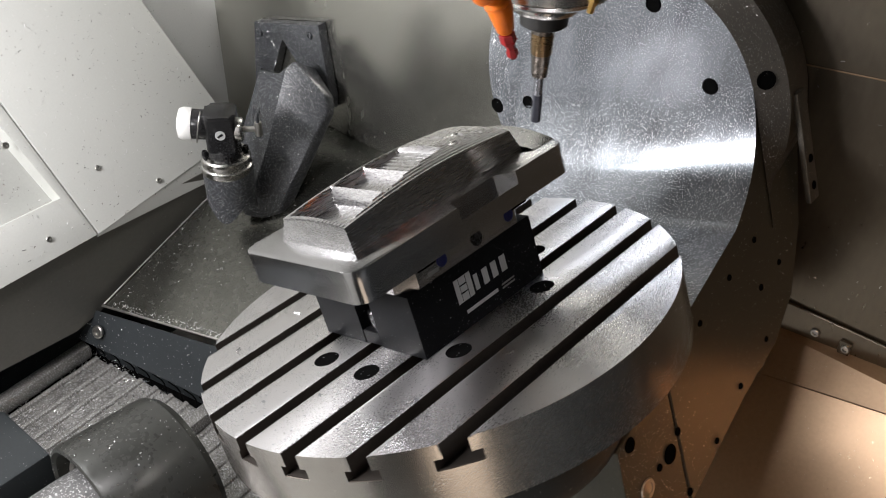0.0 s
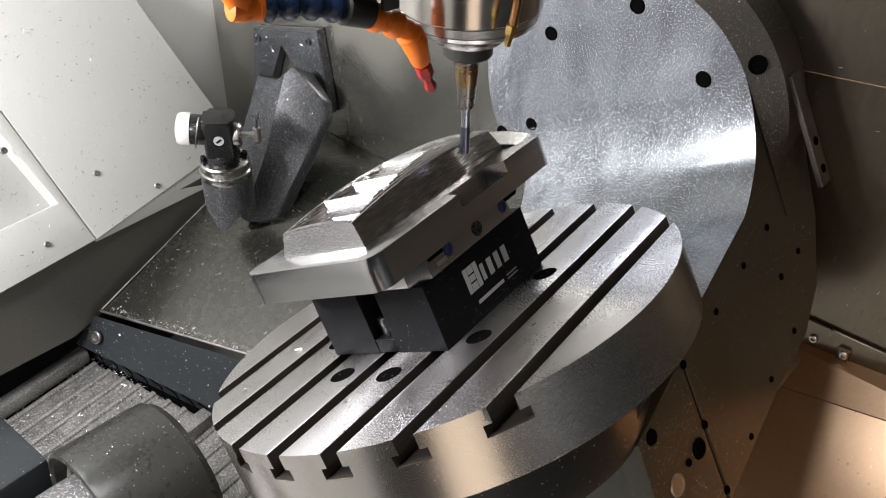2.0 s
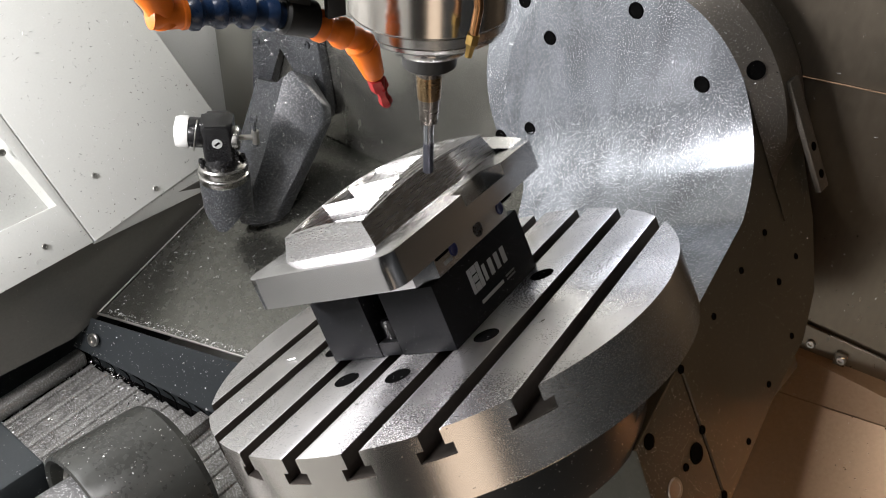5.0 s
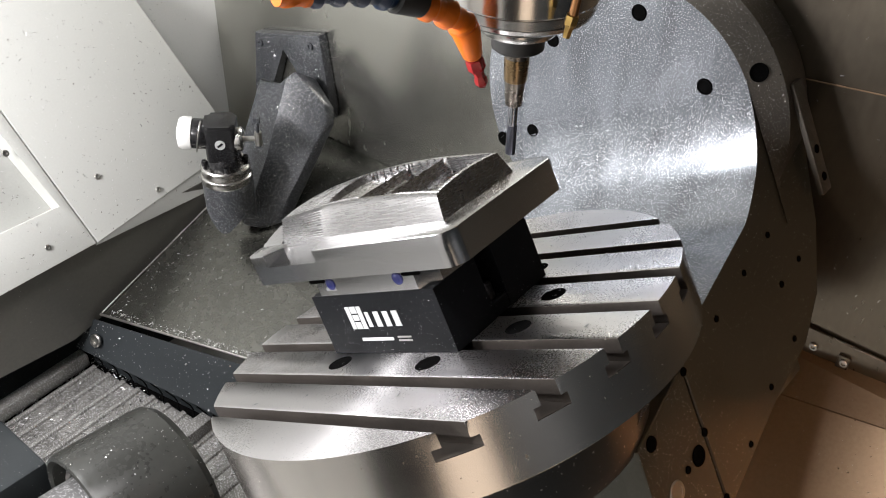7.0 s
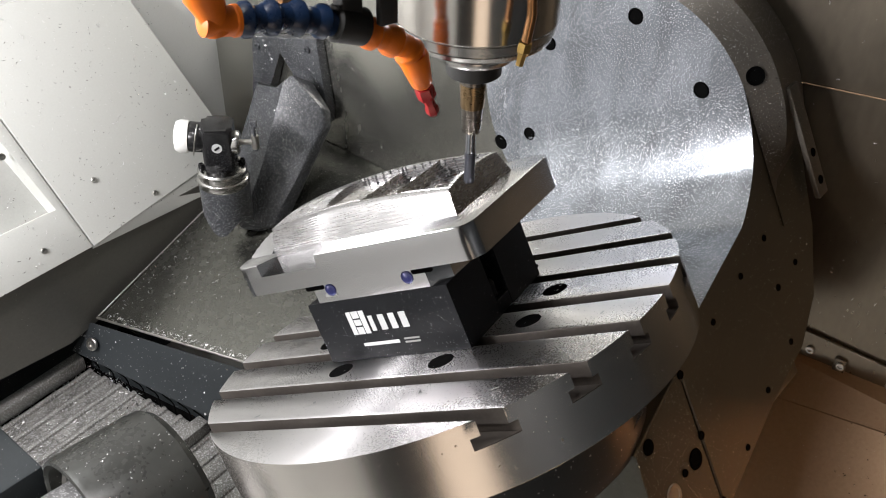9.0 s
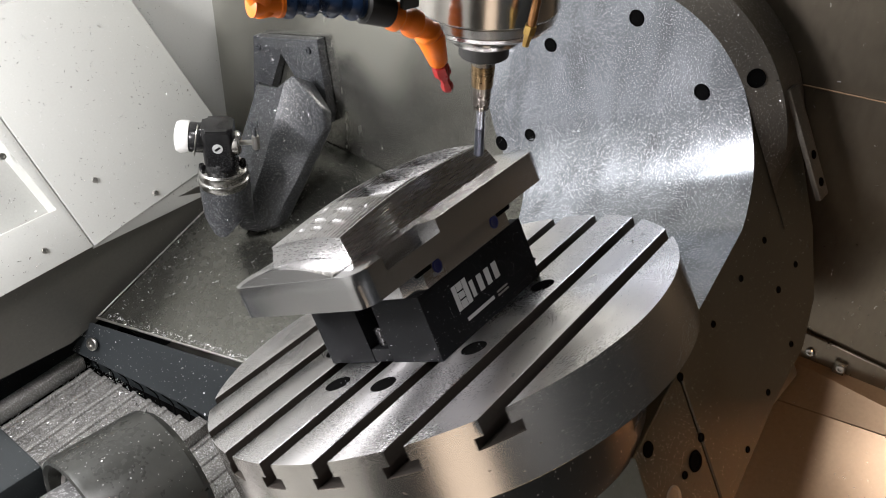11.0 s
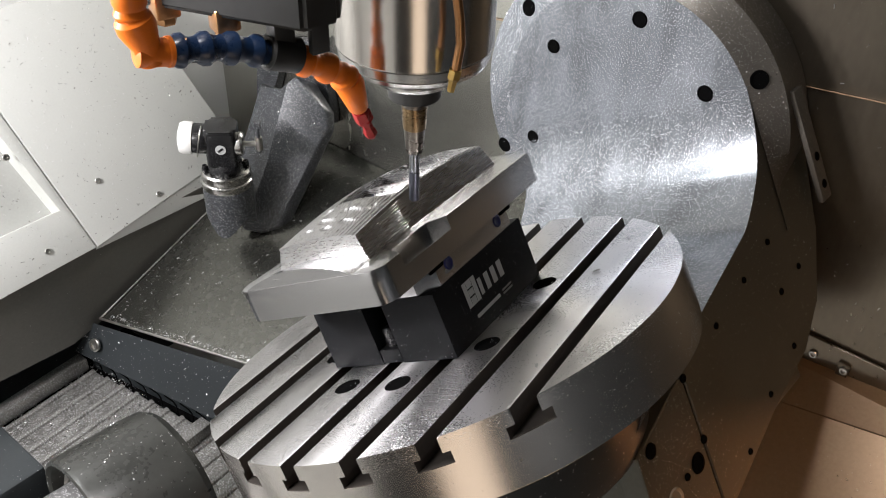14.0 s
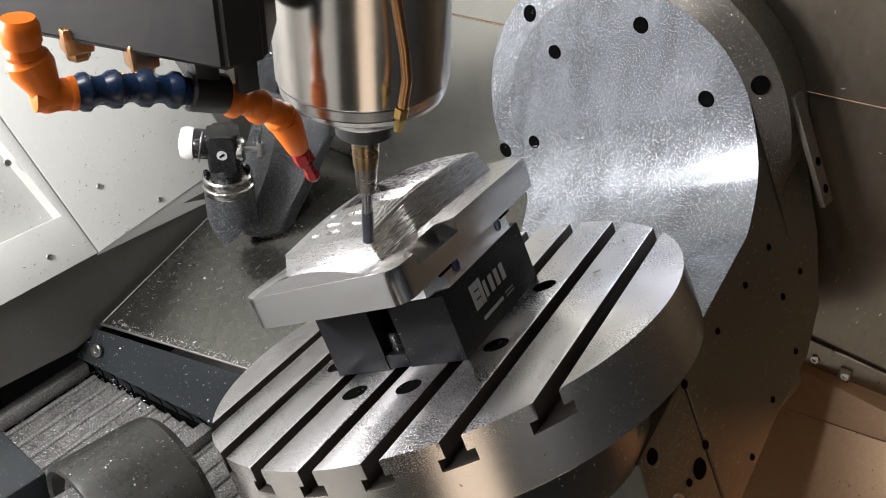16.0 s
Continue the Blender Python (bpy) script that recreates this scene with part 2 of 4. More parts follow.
def bm_tube(pts, r, n=12, bm=None):
    b = bmesh.new()
    rings = []
    pts = [Vector(p) for p in pts]
    for i, p in enumerate(pts):
        d = (pts[min(i + 1, len(pts) - 1)] - pts[max(i - 1, 0)]).normalized()
        q = d.to_track_quat("Z", "Y").to_matrix()
        rings.append([b.verts.new(p + q @ Vector((r * math.cos(2 * math.pi * k / n), r * math.sin(2 * math.pi * k / n), 0))) for k in range(n)])
    for a, c in zip(rings, rings[1:]):
        for k in range(n):
            b.faces.new((a[k], a[(k + 1) % n], c[(k + 1) % n], c[k]))
    b.faces.new(rings[0][::-1])
    b.faces.new(rings[-1])
    return join(bm, b)


def rounded(x0, x1, y0, y1, r, n=8):
    out = []
    for cx, cy, a0 in ((x1 - r, y1 - r, 0), (x0 + r, y1 - r, 90), (x0 + r, y0 + r, 180), (x1 - r, y0 + r, 270)):
        out += [(cx + r * math.cos(radians(a0 + 90 * i / n)), cy + r * math.sin(radians(a0 + 90 * i / n))) for i in range(n + 1)]
    return out


def bm_screw(r=0.005, h=0.003):
    """A socket-head screw, its head up, the foot at z = 0."""
    return bm_lathe([(r, 0), (r, h * 0.7), (r * 0.85, h), (r * 0.5, h), (r * 0.45, h * 0.35), (0.0001, h * 0.35)], 16)


def screw(parent, m, r=0.005, h=0.003, material=None, name="screw", label=""):
    return part(name, bm_screw(r, h), material or BOLT, parent, label, m)


# ---------------------------------------------------------------- poses of the swivel (B) and the table (C)
TILT = 29.56
B_AXIS = (-0.028, 0.0, 0.061)
TILTED = pose(0, 0, 0, 0, -TILT, 0)


def swivel(back):
    """The swivel turned back by some degrees from its working tilt."""
    return Matrix.Translation(B_AXIS) @ pose(0, 0, 0, 0, back, 0) @ Matrix.Translation(-Vector(B_AXIS))


def table_pose(back, turn):
    return swivel(back) @ TILTED @ pose(0, 0, 0, 0, 0, turn)


# ---------------------------------------------------------------- the enclosure
def wall_piece(name, bm, material, label, category="wall", m=None):
    return tagged(part(name, bm, material, None, "", m), label, category, "", "structure")


# left slanted cover: x along the machine's depth, y up the slope
SLANT = Matrix(((0, -0.5, 0.866, -0.8), (1, 0, 0, 0), (0, 0.866, 0.5, -0.33), (0, 0, 0, 1)))
cover = wall_piece("wall_cover_panel", bm_prism([(0.049, 0.0), (0.30, 0.035), (0.372, 0.08), (0.313, 0.338), (0.22, 0.75), (-0.073, 0.75)], -0.012, 0, 0.002, 2), WHITE,
                   "grey-white painted slanted sheet cover speckled with chips", "cover panel", SLANT)
cover_b = wall_piece("wall_cover_frame", bm_prism([(0.0465, 0.0), (-0.0755, 0.75), (-0.10, 0.75), (-0.012, 0.226), (0.021, 0.08), (-0.9, 0.08), (-0.9, -0.02), (-0.13, -0.005)], -0.05, -0.0005, 0.0015, 2),
                     WHITE, "grey-white painted sheet frame round a recessed panel", "cover panel", SLANT)
wall_piece("wall_recess_panel", bm_prism([(0.05, 0.05), (-0.06, 0.76), (-0.9, 0.76), (-0.9, 0.05)], -0.06, -0.045), WHITE_SHADED, "recessed grey-white sheet panel, its shade put into the colour", "panel", SLANT)
# fascia under the cover
FASC = Matrix(((0, 0, 1, -0.8), (1, 0, 0, 0), (0, 1, 0, 0), (0, 0, 0, 1)))
def undercut(bm):
    """The lip leans back under the cover."""
    for v in bm.verts:
        v.co.z -= 0.375 * max(0.0, -0.298 - v.co.y)
    return bm


def folded_sheet(upper, lower, thick=0.004):
    """A sheet between two edges, with its thickness behind it."""
    b = bmesh.new()
    front = [[b.verts.new(p) for p in row] for row in (upper, lower)]
    rear = [[b.verts.new((p[0] - thick, p[1], p[2] - thick * 0.3)) for p in row] for row in (upper, lower)]
    k = len(upper)
    for i in range(k - 1):
        b.faces.new((front[0][i], front[0][i + 1], front[1][i + 1], front[1][i]))
        b.faces.new((rear[0][i + 1], rear[0][i], rear[1][i], rear[1][i + 1]))
        b.faces.new((front[1][i], front[1][i + 1], rear[1][i + 1], rear[1][i]))
        b.faces.new((rear[0][i], rear[0][i + 1], front[0][i + 1], front[0][i]))
    for i in (0, k - 1):
        b.faces.new((front[0][i], front[1][i], rear[1][i], rear[0][i]))
    return b


wall_piece("wall_fascia", folded_sheet([(-0.8020, 0.050, -0.3290), (-0.8205, 0.302, -0.2965), (-0.8415, 0.371, -0.2620)], [(-0.8105, 0.0500, -0.3420), (-0.8105, 0.2782, -0.3480), (-0.8110, 0.372, -0.3380)]),
           WHITE, "grey-white painted lip folded under the cover", "fascia")
wall_piece("wall_fascia", undercut(bm_prism([(-0.9, -0.352), (-0.13, -0.333), (0.049, -0.33), (0.048, -0.350), (-0.14, -0.356), (-0.9, -0.40)], -0.01, -0.001)), WHITE, "grey-white painted lip below the cover", "fascia", FASC)
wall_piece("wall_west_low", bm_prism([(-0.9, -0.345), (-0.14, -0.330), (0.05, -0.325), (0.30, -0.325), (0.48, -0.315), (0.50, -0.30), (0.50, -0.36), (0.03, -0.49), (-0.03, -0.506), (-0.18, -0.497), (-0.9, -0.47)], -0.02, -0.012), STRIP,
           "wet steel sheet below the painted cover, its shadow put into the colour", "wall", FASC)
wall_piece("wall_west", bm_box(-1.05, -1.006, -1.2, 0.56, -0.75, 1.3), WHITE2, "white painted side wall of the machine", "wall")
wall_piece("wall_north", bm_box(-1.05, 0.0, 0.5, 0.54, -0.75, 1.3), STAINLESS, "wet stainless steel back wall with blurred reflections", "wall")
wall_piece("wall_north_east", bm_box(0.0, 1.0, 0.5, 0.54, -0.75, 1.3), STAINLESS_BROWN_SHEEN, "stainless steel back wall beside the swivel arm, brown reflection put into its colour", "wall")
wall_piece("wall_east", bm_box(0.95, 0.99, -1.2, 0.5, -0.75, 1.3), GUARD, "dark side wall of the machine", "wall")
wall_piece("wall_south", bm_box(-1.05, 0.30, -1.24, -1.2, -0.75, 1.3), WHITE2, "plain white painted front of the machine", "wall")
# out of view: dark panel added to dim the back wall's reflection
wall_piece("door_1", bm_box(0.30, 0.99, -1.235, -1.205, -0.75, 1.3), GUARD, "unseen dark panel added for the back wall to reflect", "door")
wall_piece("ceiling", bm_box(-1.05, 0.99, -1.24, 0.54, 1.3, 1.34), HALL, "plain grey roof of the machine", "ceiling")
wall_piece("floor", bm_box(-1.05, 0.99, -1.24, 0.54, -0.79, -0.75), APRON, "grey painted machine floor below the conveyor", "floor")
wall_piece("wall_west_recess", bm_box(-0.97, -0.93, -1.2, 0.5, -0.75, -0.42), GUARD, "dark recess behind the conveyor", "wall")
# a raised sheet joint runs across the back wall
wall_piece("trim_seam", bm_box(-1.0, 0.95, 0.4965, 0.4985, 0.1142, 0.1158, 0.0005, 1), STAINLESS_WARM, "thin bright sheet joint on the back wall", "trim", pose(0, 0, 0, 0, 3.6 - 9.9, 0) @ pose(0, 0, 0))

# sloping chute sheet in front of the back wall
chute = thing("chute", Matrix.Identity(4), "dark wet stainless chute sheet sprinkled with chips", "chute sheet", "", "structure")
b = bmesh.new()
q = [(-0.80, 0.023, -0.472), (-0.30, 0.148, -0.420), (0.02, 0.228, -0.388), (0.02, 0.498, -0.28), (-0.799, 0.498, -0.28)]
top = [b.verts.new(v) for v in q]
bot = [b.verts.new((x, y, z - 0.006)) for x, y, z in q]
b.faces.new(top), b.faces.new(bot[::-1])
for i in range(5):
    b.faces.new((top[i], bot[i], bot[(i + 1) % 5], top[(i + 1) % 5]))
part("sheet", b, CHUTE, chute)
part("front_edge", bm_tube([(-0.80, 0.021, -0.473), (-0.30, 0.146, -0.421), (0.02, 0.226, -0.389)], 0.0022, 8), BOLT, chute, "bright worn sheet edge")
part("corner_edge", bm_tube([(-0.797, 0.023, -0.469), (-0.797, 0.497, -0.279)], 0.0014, 8), BOLT, chute, "bright worn corner seam")

# guard plate between chute and conveyor
guard = thing("guard_plate", Matrix.Identity(4), "dark grey painted guard plate beside the chip conveyor", "guard plate")
b = bmesh.new()
q = [(-0.81, 0.012, -0.484), (-0.30, 0.138, -0.432), (-0.20, 0.100, -0.545), (-0.838, -0.022, -0.545)]
top = [b.verts.new(v) for v in q]
bot = [b.verts.new((x + 0.001, y + 0.006, z - 0.006)) for x, y, z in q]
b.faces.new(top), b.faces.new(bot[::-1])
for i in range(4):
    b.faces.new((top[i], bot[i], bot[(i + 1) % 4], top[(i + 1) % 4]))
part("plate", b, GUARD, guard)
screw(guard, along((-0.789, -0.004, -0.512), (-0.77, -0.09, -0.47)), 0.012, 0.005)
part("skirt", bm_prism([(-0.838, 0), (-0.2, 0), (-0.2, -0.05), (-0.838, -0.05)], -0.004, 0, 0, 2, Matrix(((0.982, 0, 0.188, -0.0146), (0.188, 0, -0.982, 0.162), (0, 1, 0, -0.5525), (0, 0, 0, 1)))), GUARD, guard)

# chip conveyor: hinged plates, each with a rolled hinge
conv = thing("chip_conveyor", pose(0, 0, -0.60, 0, 0, 4), "steel hinged-belt chip conveyor covered with fine chips", "chip conveyor")


def belt_end(x):
    """Where the belt plates end beside the guard."""
    return 0.053 + 0.102 * (x + 0.82)


first = {}
for i in range(15):
    x = -0.815 + 0.0362 * i
    if not first:
        first["belt_plate"] = part("belt_plate", bm_box(0, 0.0335, -0.6, 0, 0, 0.004, 0.0012, 1), BELT, conv)
        first["hinge"] = part("hinge", bm_tube([(0, -0.6 + 0.598 * k / 14, 0.0008 * math.sin(9.1 * k)) for k in range(15)], 0.0062, 8), BELT, conv)
        cb = None
        cl = [(-0.008, 0.001, 0.034), (0.014, 0.001, 0.033), (0.021, 0.001, 0.027), (0.022, 0.001, 0.0)]
        for c0, c1 in zip(cl, cl[1:]):
            cb = bm_rod(c0, c1, 0.0014, None, 6, cb)
        first["side_clip"] = part("side_clip", cb, DARK_HOLE, conv, "black side clip")
        made = first
    else:
        made = {}
        for k, o in first.items():
            made[k] = o.copy()
            scene.collection.objects.link(made[k])
    made["belt_plate"].matrix_basis = pose(x, belt_end(x), 0)
    made["hinge"].matrix_basis = pose(x - 0.0015, belt_end(x), 0.004)
    made["side_clip"].matrix_basis = pose(x, belt_end(x), 0)
part("belt_bed", bm_box(-0.88, -0.1, -0.6, 0.17, -0.02, -0.002), DARK_HOLE, conv)
for x in (-0.852, -0.556):
    part("flight", bm_box(0, 0.026, -0.6, belt_end(x), 0.006, 0.034, 0.004, 2), BELT, conv, "raised flight bar caked with chips", pose(x, 0, 0))

# drum in front
DRUM_NEAR, DRUM_DIR = Vector((-0.4075, -0.2547, -0.4591)), Vector((-0.063, -0.998, 0.020))
DR = along(DRUM_NEAR, DRUM_NEAR + DRUM_DIR)
drum = thing("drive_drum", DR, "wet dark enamelled drum with a bright ring and a stub shaft", "drum")
part("shell", bm_lathe([(0.02, -0.155), (0.088, -0.154), (0.104, -0.149), (0.1125, -0.138), (0.114, -0.12), (0.114, -0.008), (0.112, -0.002), (0.107, 0.0), (0.101, -0.004), (0.096, -0.03)], 72), DRUM, drum)
part("ring", bm_lathe([(0.092, -0.034), (0.092, -0.020), (0.084, -0.014), (0.080, -0.018), (0.078, -0.034)], 56), BOLT, drum, "bright steel ring")
part("stub_shaft", bm_lathe([(0.074, -0.04), (0.074, 0.02), (0.072, 0.07), (0.062, 0.09), (0.03, 0.10)], 48), DRUM_ROUGH, drum, "rough casting dusted with chips")
block = tagged(part("side_block", bm_box(-0.66, -0.53, -0.62, -0.237, -0.56, -0.43, 0.006, 2), GUARD), "dark grey painted block beside the drum", "block")

# right: ledge, its slope and screws
shelf = thing("ledge", Matrix.Identity(4), "stainless ledge with warm light put into its colour", "ledge", "", "structure")
def sheet_quad(a, c, d, e, thick=0.005):
    """A flat sheet with four given corners."""
    b = bmesh.new()
    hi = [b.verts.new(p) for p in (a, c, d, e)]
    lo = [b.verts.new((p[0], p[1], p[2] - thick)) for p in (a, c, d, e)]
    b.faces.new(hi), b.faces.new(lo[::-1])
    for i in range(4):
        b.faces.new((hi[i], lo[i], lo[(i + 1) % 4], hi[(i + 1) % 4]))
    return b


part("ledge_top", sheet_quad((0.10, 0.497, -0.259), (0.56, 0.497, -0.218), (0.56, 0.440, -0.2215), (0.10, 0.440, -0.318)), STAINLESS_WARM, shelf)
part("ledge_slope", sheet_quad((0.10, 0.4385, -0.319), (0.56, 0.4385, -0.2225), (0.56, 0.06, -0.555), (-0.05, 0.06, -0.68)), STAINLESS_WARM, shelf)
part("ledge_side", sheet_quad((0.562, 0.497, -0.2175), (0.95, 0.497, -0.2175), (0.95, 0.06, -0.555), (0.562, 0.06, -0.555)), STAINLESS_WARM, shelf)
part("strip", bm_box(0.18, 0.95, 0.4935, 0.4975, -0.262, -0.205, 0.001, 1), STAINLESS_BROWN_SHEEN, shelf)
part("hinge_tab", bm_box(0.286, 0.302, 0.4885, 0.4933, -0.248, -0.222, 0.0015, 2), STAINLESS_BROWN_SHEEN, shelf)
for x in (0.252, 0.296, 0.36, 0.43):
    screw(shelf, pose(x, 0.4883 if x == 0.296 else 0.4933, -0.231, 90, 0, 0), 0.006, 0.004)
for px_, py_, kk in ((0.10, 0.10, 0), (0.19, 0.035, 0)):
    screw(cover, pose(px_, py_, 0.0), 0.005, 0.003)
screw(cover_b, pose(-0.02, 0.193, 0.0), 0.006, 0.004)
screw(cover_b, pose(-0.03, 0.03, 0.0), 0.005, 0.003)
strip_ob = bpy.data.objects["wall_west_low"]
for y, z in ((-0.145, -0.372), (-0.152, -0.455), (-0.03, -0.40), (0.17, -0.372)):
    screw(strip_ob, Matrix(((0, 0, 1, -0.8118), (1, 0, 0, y), (0, 1, 0, z), (0, 0, 0, 1))), 0.006, 0.0035)
part("joint", bm_box(-0.8125, -0.8112, -0.1335, -0.1320, -0.497, -0.355), DARK_HOLE, strip_ob, "dark sheet joint")

# ---------------------------------------------------------------- tool setter on its bracket
br = thing("probe_bracket", Matrix.Identity(4), "hammered dark grey cast bracket bolted to the back wall", "bracket")
part("mounting_plate", bm_prism([(-0.866, -0.110), (-0.690, -0.064), (-0.668, -0.205), (-0.672, -0.225), (-0.70, -0.215), (-0.79, -0.115), (-0.83, -0.22), (-0.885, -0.255)], 0, 0.018, 0.003, 2, Matrix(((1, 0, 0, 0), (0, 0, -1, 0.498), (0, 1, 0, 0), (0, 0, 0, 1)))), BRACKET, br)
ARM = Matrix(((1, 0, 0, -0.72), (0, 0.555, -0.83, 0.30), (0, 0.83, 0.555, -0.33), (0, 0, 0, 1)))
b = bmesh.new()
# two facets meet along a fold; the arm runs from the plate down to the post
fold = [(0.004, 0.232), (0.035, 0.09), (0.03, -0.04)]
near_side = [(-0.011, 0.002), (-0.042, 0.076), (-0.046, 0.104), (-0.051, 0.157), (-0.060, 0.215), (-0.013, 0.21)]
far_side = [(0.02, 0.251), (0.086, 0.216), (0.1, 0.189), (0.087, 0.068), (0.083, -0.009), (0.058, -0.033)]
fv = [b.verts.new((x, y, 0.014)) for x, y in fold]
nv = [b.verts.new((x, y, 0.008)) for x, y in near_side]
rv = [b.verts.new((x, y, 0.014 - 0.55 * max(0.0, x - 0.03))) for x, y in far_side]
b.faces.new(fv + nv)
b.faces.new(rv + fv[::-1])
outline = [fv[0]] + rv + [fv[2]] + nv
under = [b.verts.new((v.co.x, v.co.y, -0.045)) for v in outline]
for i in range(len(outline)):
    k = (i + 1) % len(outline)
    b.faces.new((outline[i], outline[k], under[k], under[i]))
b.faces.new(under)
bmesh.ops.bevel(b, geom=b.edges[:], offset=0.005, segments=2, affect="EDGES", profile=0.5)
bmesh.ops.transform(b, matrix=ARM, verts=b.verts)
part("arm", b, BRACKET, br)
PB = Vector((-0.68, 0.243, -0.241))
post = bm_lathe([(0.042, -0.072), (0.0425, -0.02), (0.0425, 0.0)], 40, Matrix.Translation(PB))
for v in post.verts:
    if v.co.z < PB.z - 0.06:
        v.co.z += 0.016 * math.cos(3 * math.atan2(v.co.y - PB.y, v.co.x - PB.x))
part("post", post, BRACKET, br)
for x, z in ((-0.850, -0.126), (-0.712, -0.090), (-0.682, -0.202)):
    screw(br, pose(x, 0.4795, z, 90, 0, 0), 0.007, 0.004, BRACKET)
pr_ = thing("tool_setting_probe", Matrix.Translation(PB) @ pose(0, 0, 0, 0, 0, -45), "black tool-setting probe with white cap on a steel base", "tool probe")
part("base_ring", bm_lathe([(0.0425, 0.0), (0.0435, 0.002), (0.0435, 0.012), (0.041, 0.014), (0.041, 0.017), (0.0415, 0.018), (0.0415, 0.028), (0.039, 0.031)], 48), SPINDLE_RING, pr_, "bright steel base ring")
part("neck", bm_lathe([(0.030, 0.031), (0.028, 0.045), (0.024, 0.050)], 32), PROBE_BLACK, pr_)
part("body", bm_prism(rounded(-0.026, 0.026, -0.026, 0.026, 0.009, 5), 0.046, 0.112, 0.007, 3), PROBE_BLACK, pr_)
for k in range(4):
    screw(pr_, pose(0.034 * math.cos(k * 1.57 + 0.2), 0.034 * math.sin(k * 1.57 + 0.2), 0.031), 0.005, 0.009, PROBE_BLACK)
bar = along((0, -0.018, 0.086), (0, -0.10, 0.094))
part("barrel", bm_lathe([(0.024, 0.0), (0.025, 0.004), (0.025, 0.027), (0.024, 0.029)], 36, bar), PROBE_BLACK, pr_)
part("cap", bm_lathe([(0.0265, 0.029), (0.0272, 0.032), (0.0272, 0.044), (0.024, 0.050), (0.012, 0.053)], 36, bar), WHITE_CAP, pr_, "white plastic cap")
part("wire_loop", bm_tube([(0.018 + 0.014 * math.cos(a), -0.034 + 0.006 * math.sin(a), 0.092 + 0.027 * math.sin(a)) for a in [6.283 * k / 20 for k in range(21)]], 0.0012, 6), BOLT, pr_, "loop of locking wire")
part("badge", bm_lathe([(0.0085, 0), (0.0085, 0.0012)], 20, along((0.0262, 0.0, 0.080), (0.04, 0.0, 0.080))), LETTER, pr_, "round white badge")
part("badge_print", bm_box(-0.0008, 0.0008, -0.005, 0.005, -0.0018, 0.0018), PROBE_BLACK, pr_, "dark print bar", Matrix.Translation((0.0275, 0.0, 0.080)) @ pose(0, 0, 0, 35, 0, 0))
sty = along((0.004, 0.018, 0.078), (0.004, 0.10, 0.078))
part("collar", bm_lathe([(0.019, 0.0), (0.0205, 0.003), (0.0205, 0.014), (0.018, 0.017), (0.010, 0.018), (0.009, 0.014)], 32, sty), SPINDLE_RING, pr_, "steel collar")
part("stem", bm_lathe([(0.0045, 0.014), (0.0045, 0.043)], 16, sty), BOLT, pr_)
part("cross_stem", bm_rod((0.004, 0.060, 0.062), (0.004, 0.060, 0.112), 0.0030), BRACKET, pr_)
part("stylus_tip", bm_box(-0.006, 0.006, -0.006, 0.006, -0.006, 0.006, 0.001, 1, None), BRACKET, pr_, "", Matrix.Translation((0.004, 0.060, 0.114)))
part("stylus_hub", bm_lathe([(0.006, -0.012), (0.0065, -0.010), (0.0065, 0.010), (0.006, 0.012)], 16), BOLT, pr_, "", Matrix.Translation((0.004, 0.060, 0.078)))


# ---------------------------------------------------------------- swivel body
# built in the tilted frame (x across, y depth, z along the table axis) about the swivel axis
SW0 = TILTED
sw = thing("swivel_body", Matrix.Identity(4), "grey cast swivel arm with round face plate carrying the rotary table", "swivel arm")
AX, AZ, FACE_Y = 0.0, 0.067, 0.40
FA = 0.172


def swivel_part(name, bm, material, label=""):
    bmesh.ops.transform(bm, matrix=SW0, verts=bm.verts)
    return part(name, bm, material, sw, label)


# face, concave foot and saddle as one skin: rows go from the crown down over the fillet to the front
b = bmesh.new()
NX = 40
FL = 0.186
PROFILE = [(FACE_Y, 0.080)]
turned, py_, pz_ = 0.0, FACE_Y, 0.080
for i in range(24):
    # a wide sweep first, tighter towards the saddle
    step = radians(74.0 / 24)
    bend = 0.16 if turned < radians(30) else 0.10 if turned < radians(45) else 0.30 if turned < radians(55) else 0.06
    py_ -= bend * step * math.sin(turned + step / 2)
    pz_ -= bend * step * math.cos(turned + step / 2)
    turned += step
    PROFILE.append((py_, pz_))
for y in (0.27, 0.22, 0.17, 0.131, 0.025):
    PROFILE.append((y, pz_ - (py_ - y) * 0.29))
rows_ = []
for y, z in PROFILE:
    rows_.append([b.verts.new((-FL + (FA + FL) * i / NX, y, z)) for i in range(NX + 1)])
for r0, r1 in zip(rows_, rows_[1:]):
    for i in range(NX):
        b.faces.new((r0[i], r1[i], r1[i + 1], r0[i + 1]))
# round crown of the face
crown = [b.verts.new((AX + (FA if a < math.pi / 2 else FL) * math.cos(a), FACE_Y, AZ + 0.176 * math.sin(a))) for a in [math.pi * k / 48 for k in range(49)]]
b.faces.new([rows_[0][i] for i in range(NX + 1)] + crown)
swivel_part("face_plate", b, CAST, "scratched silver-grey face speckled with fine chips")
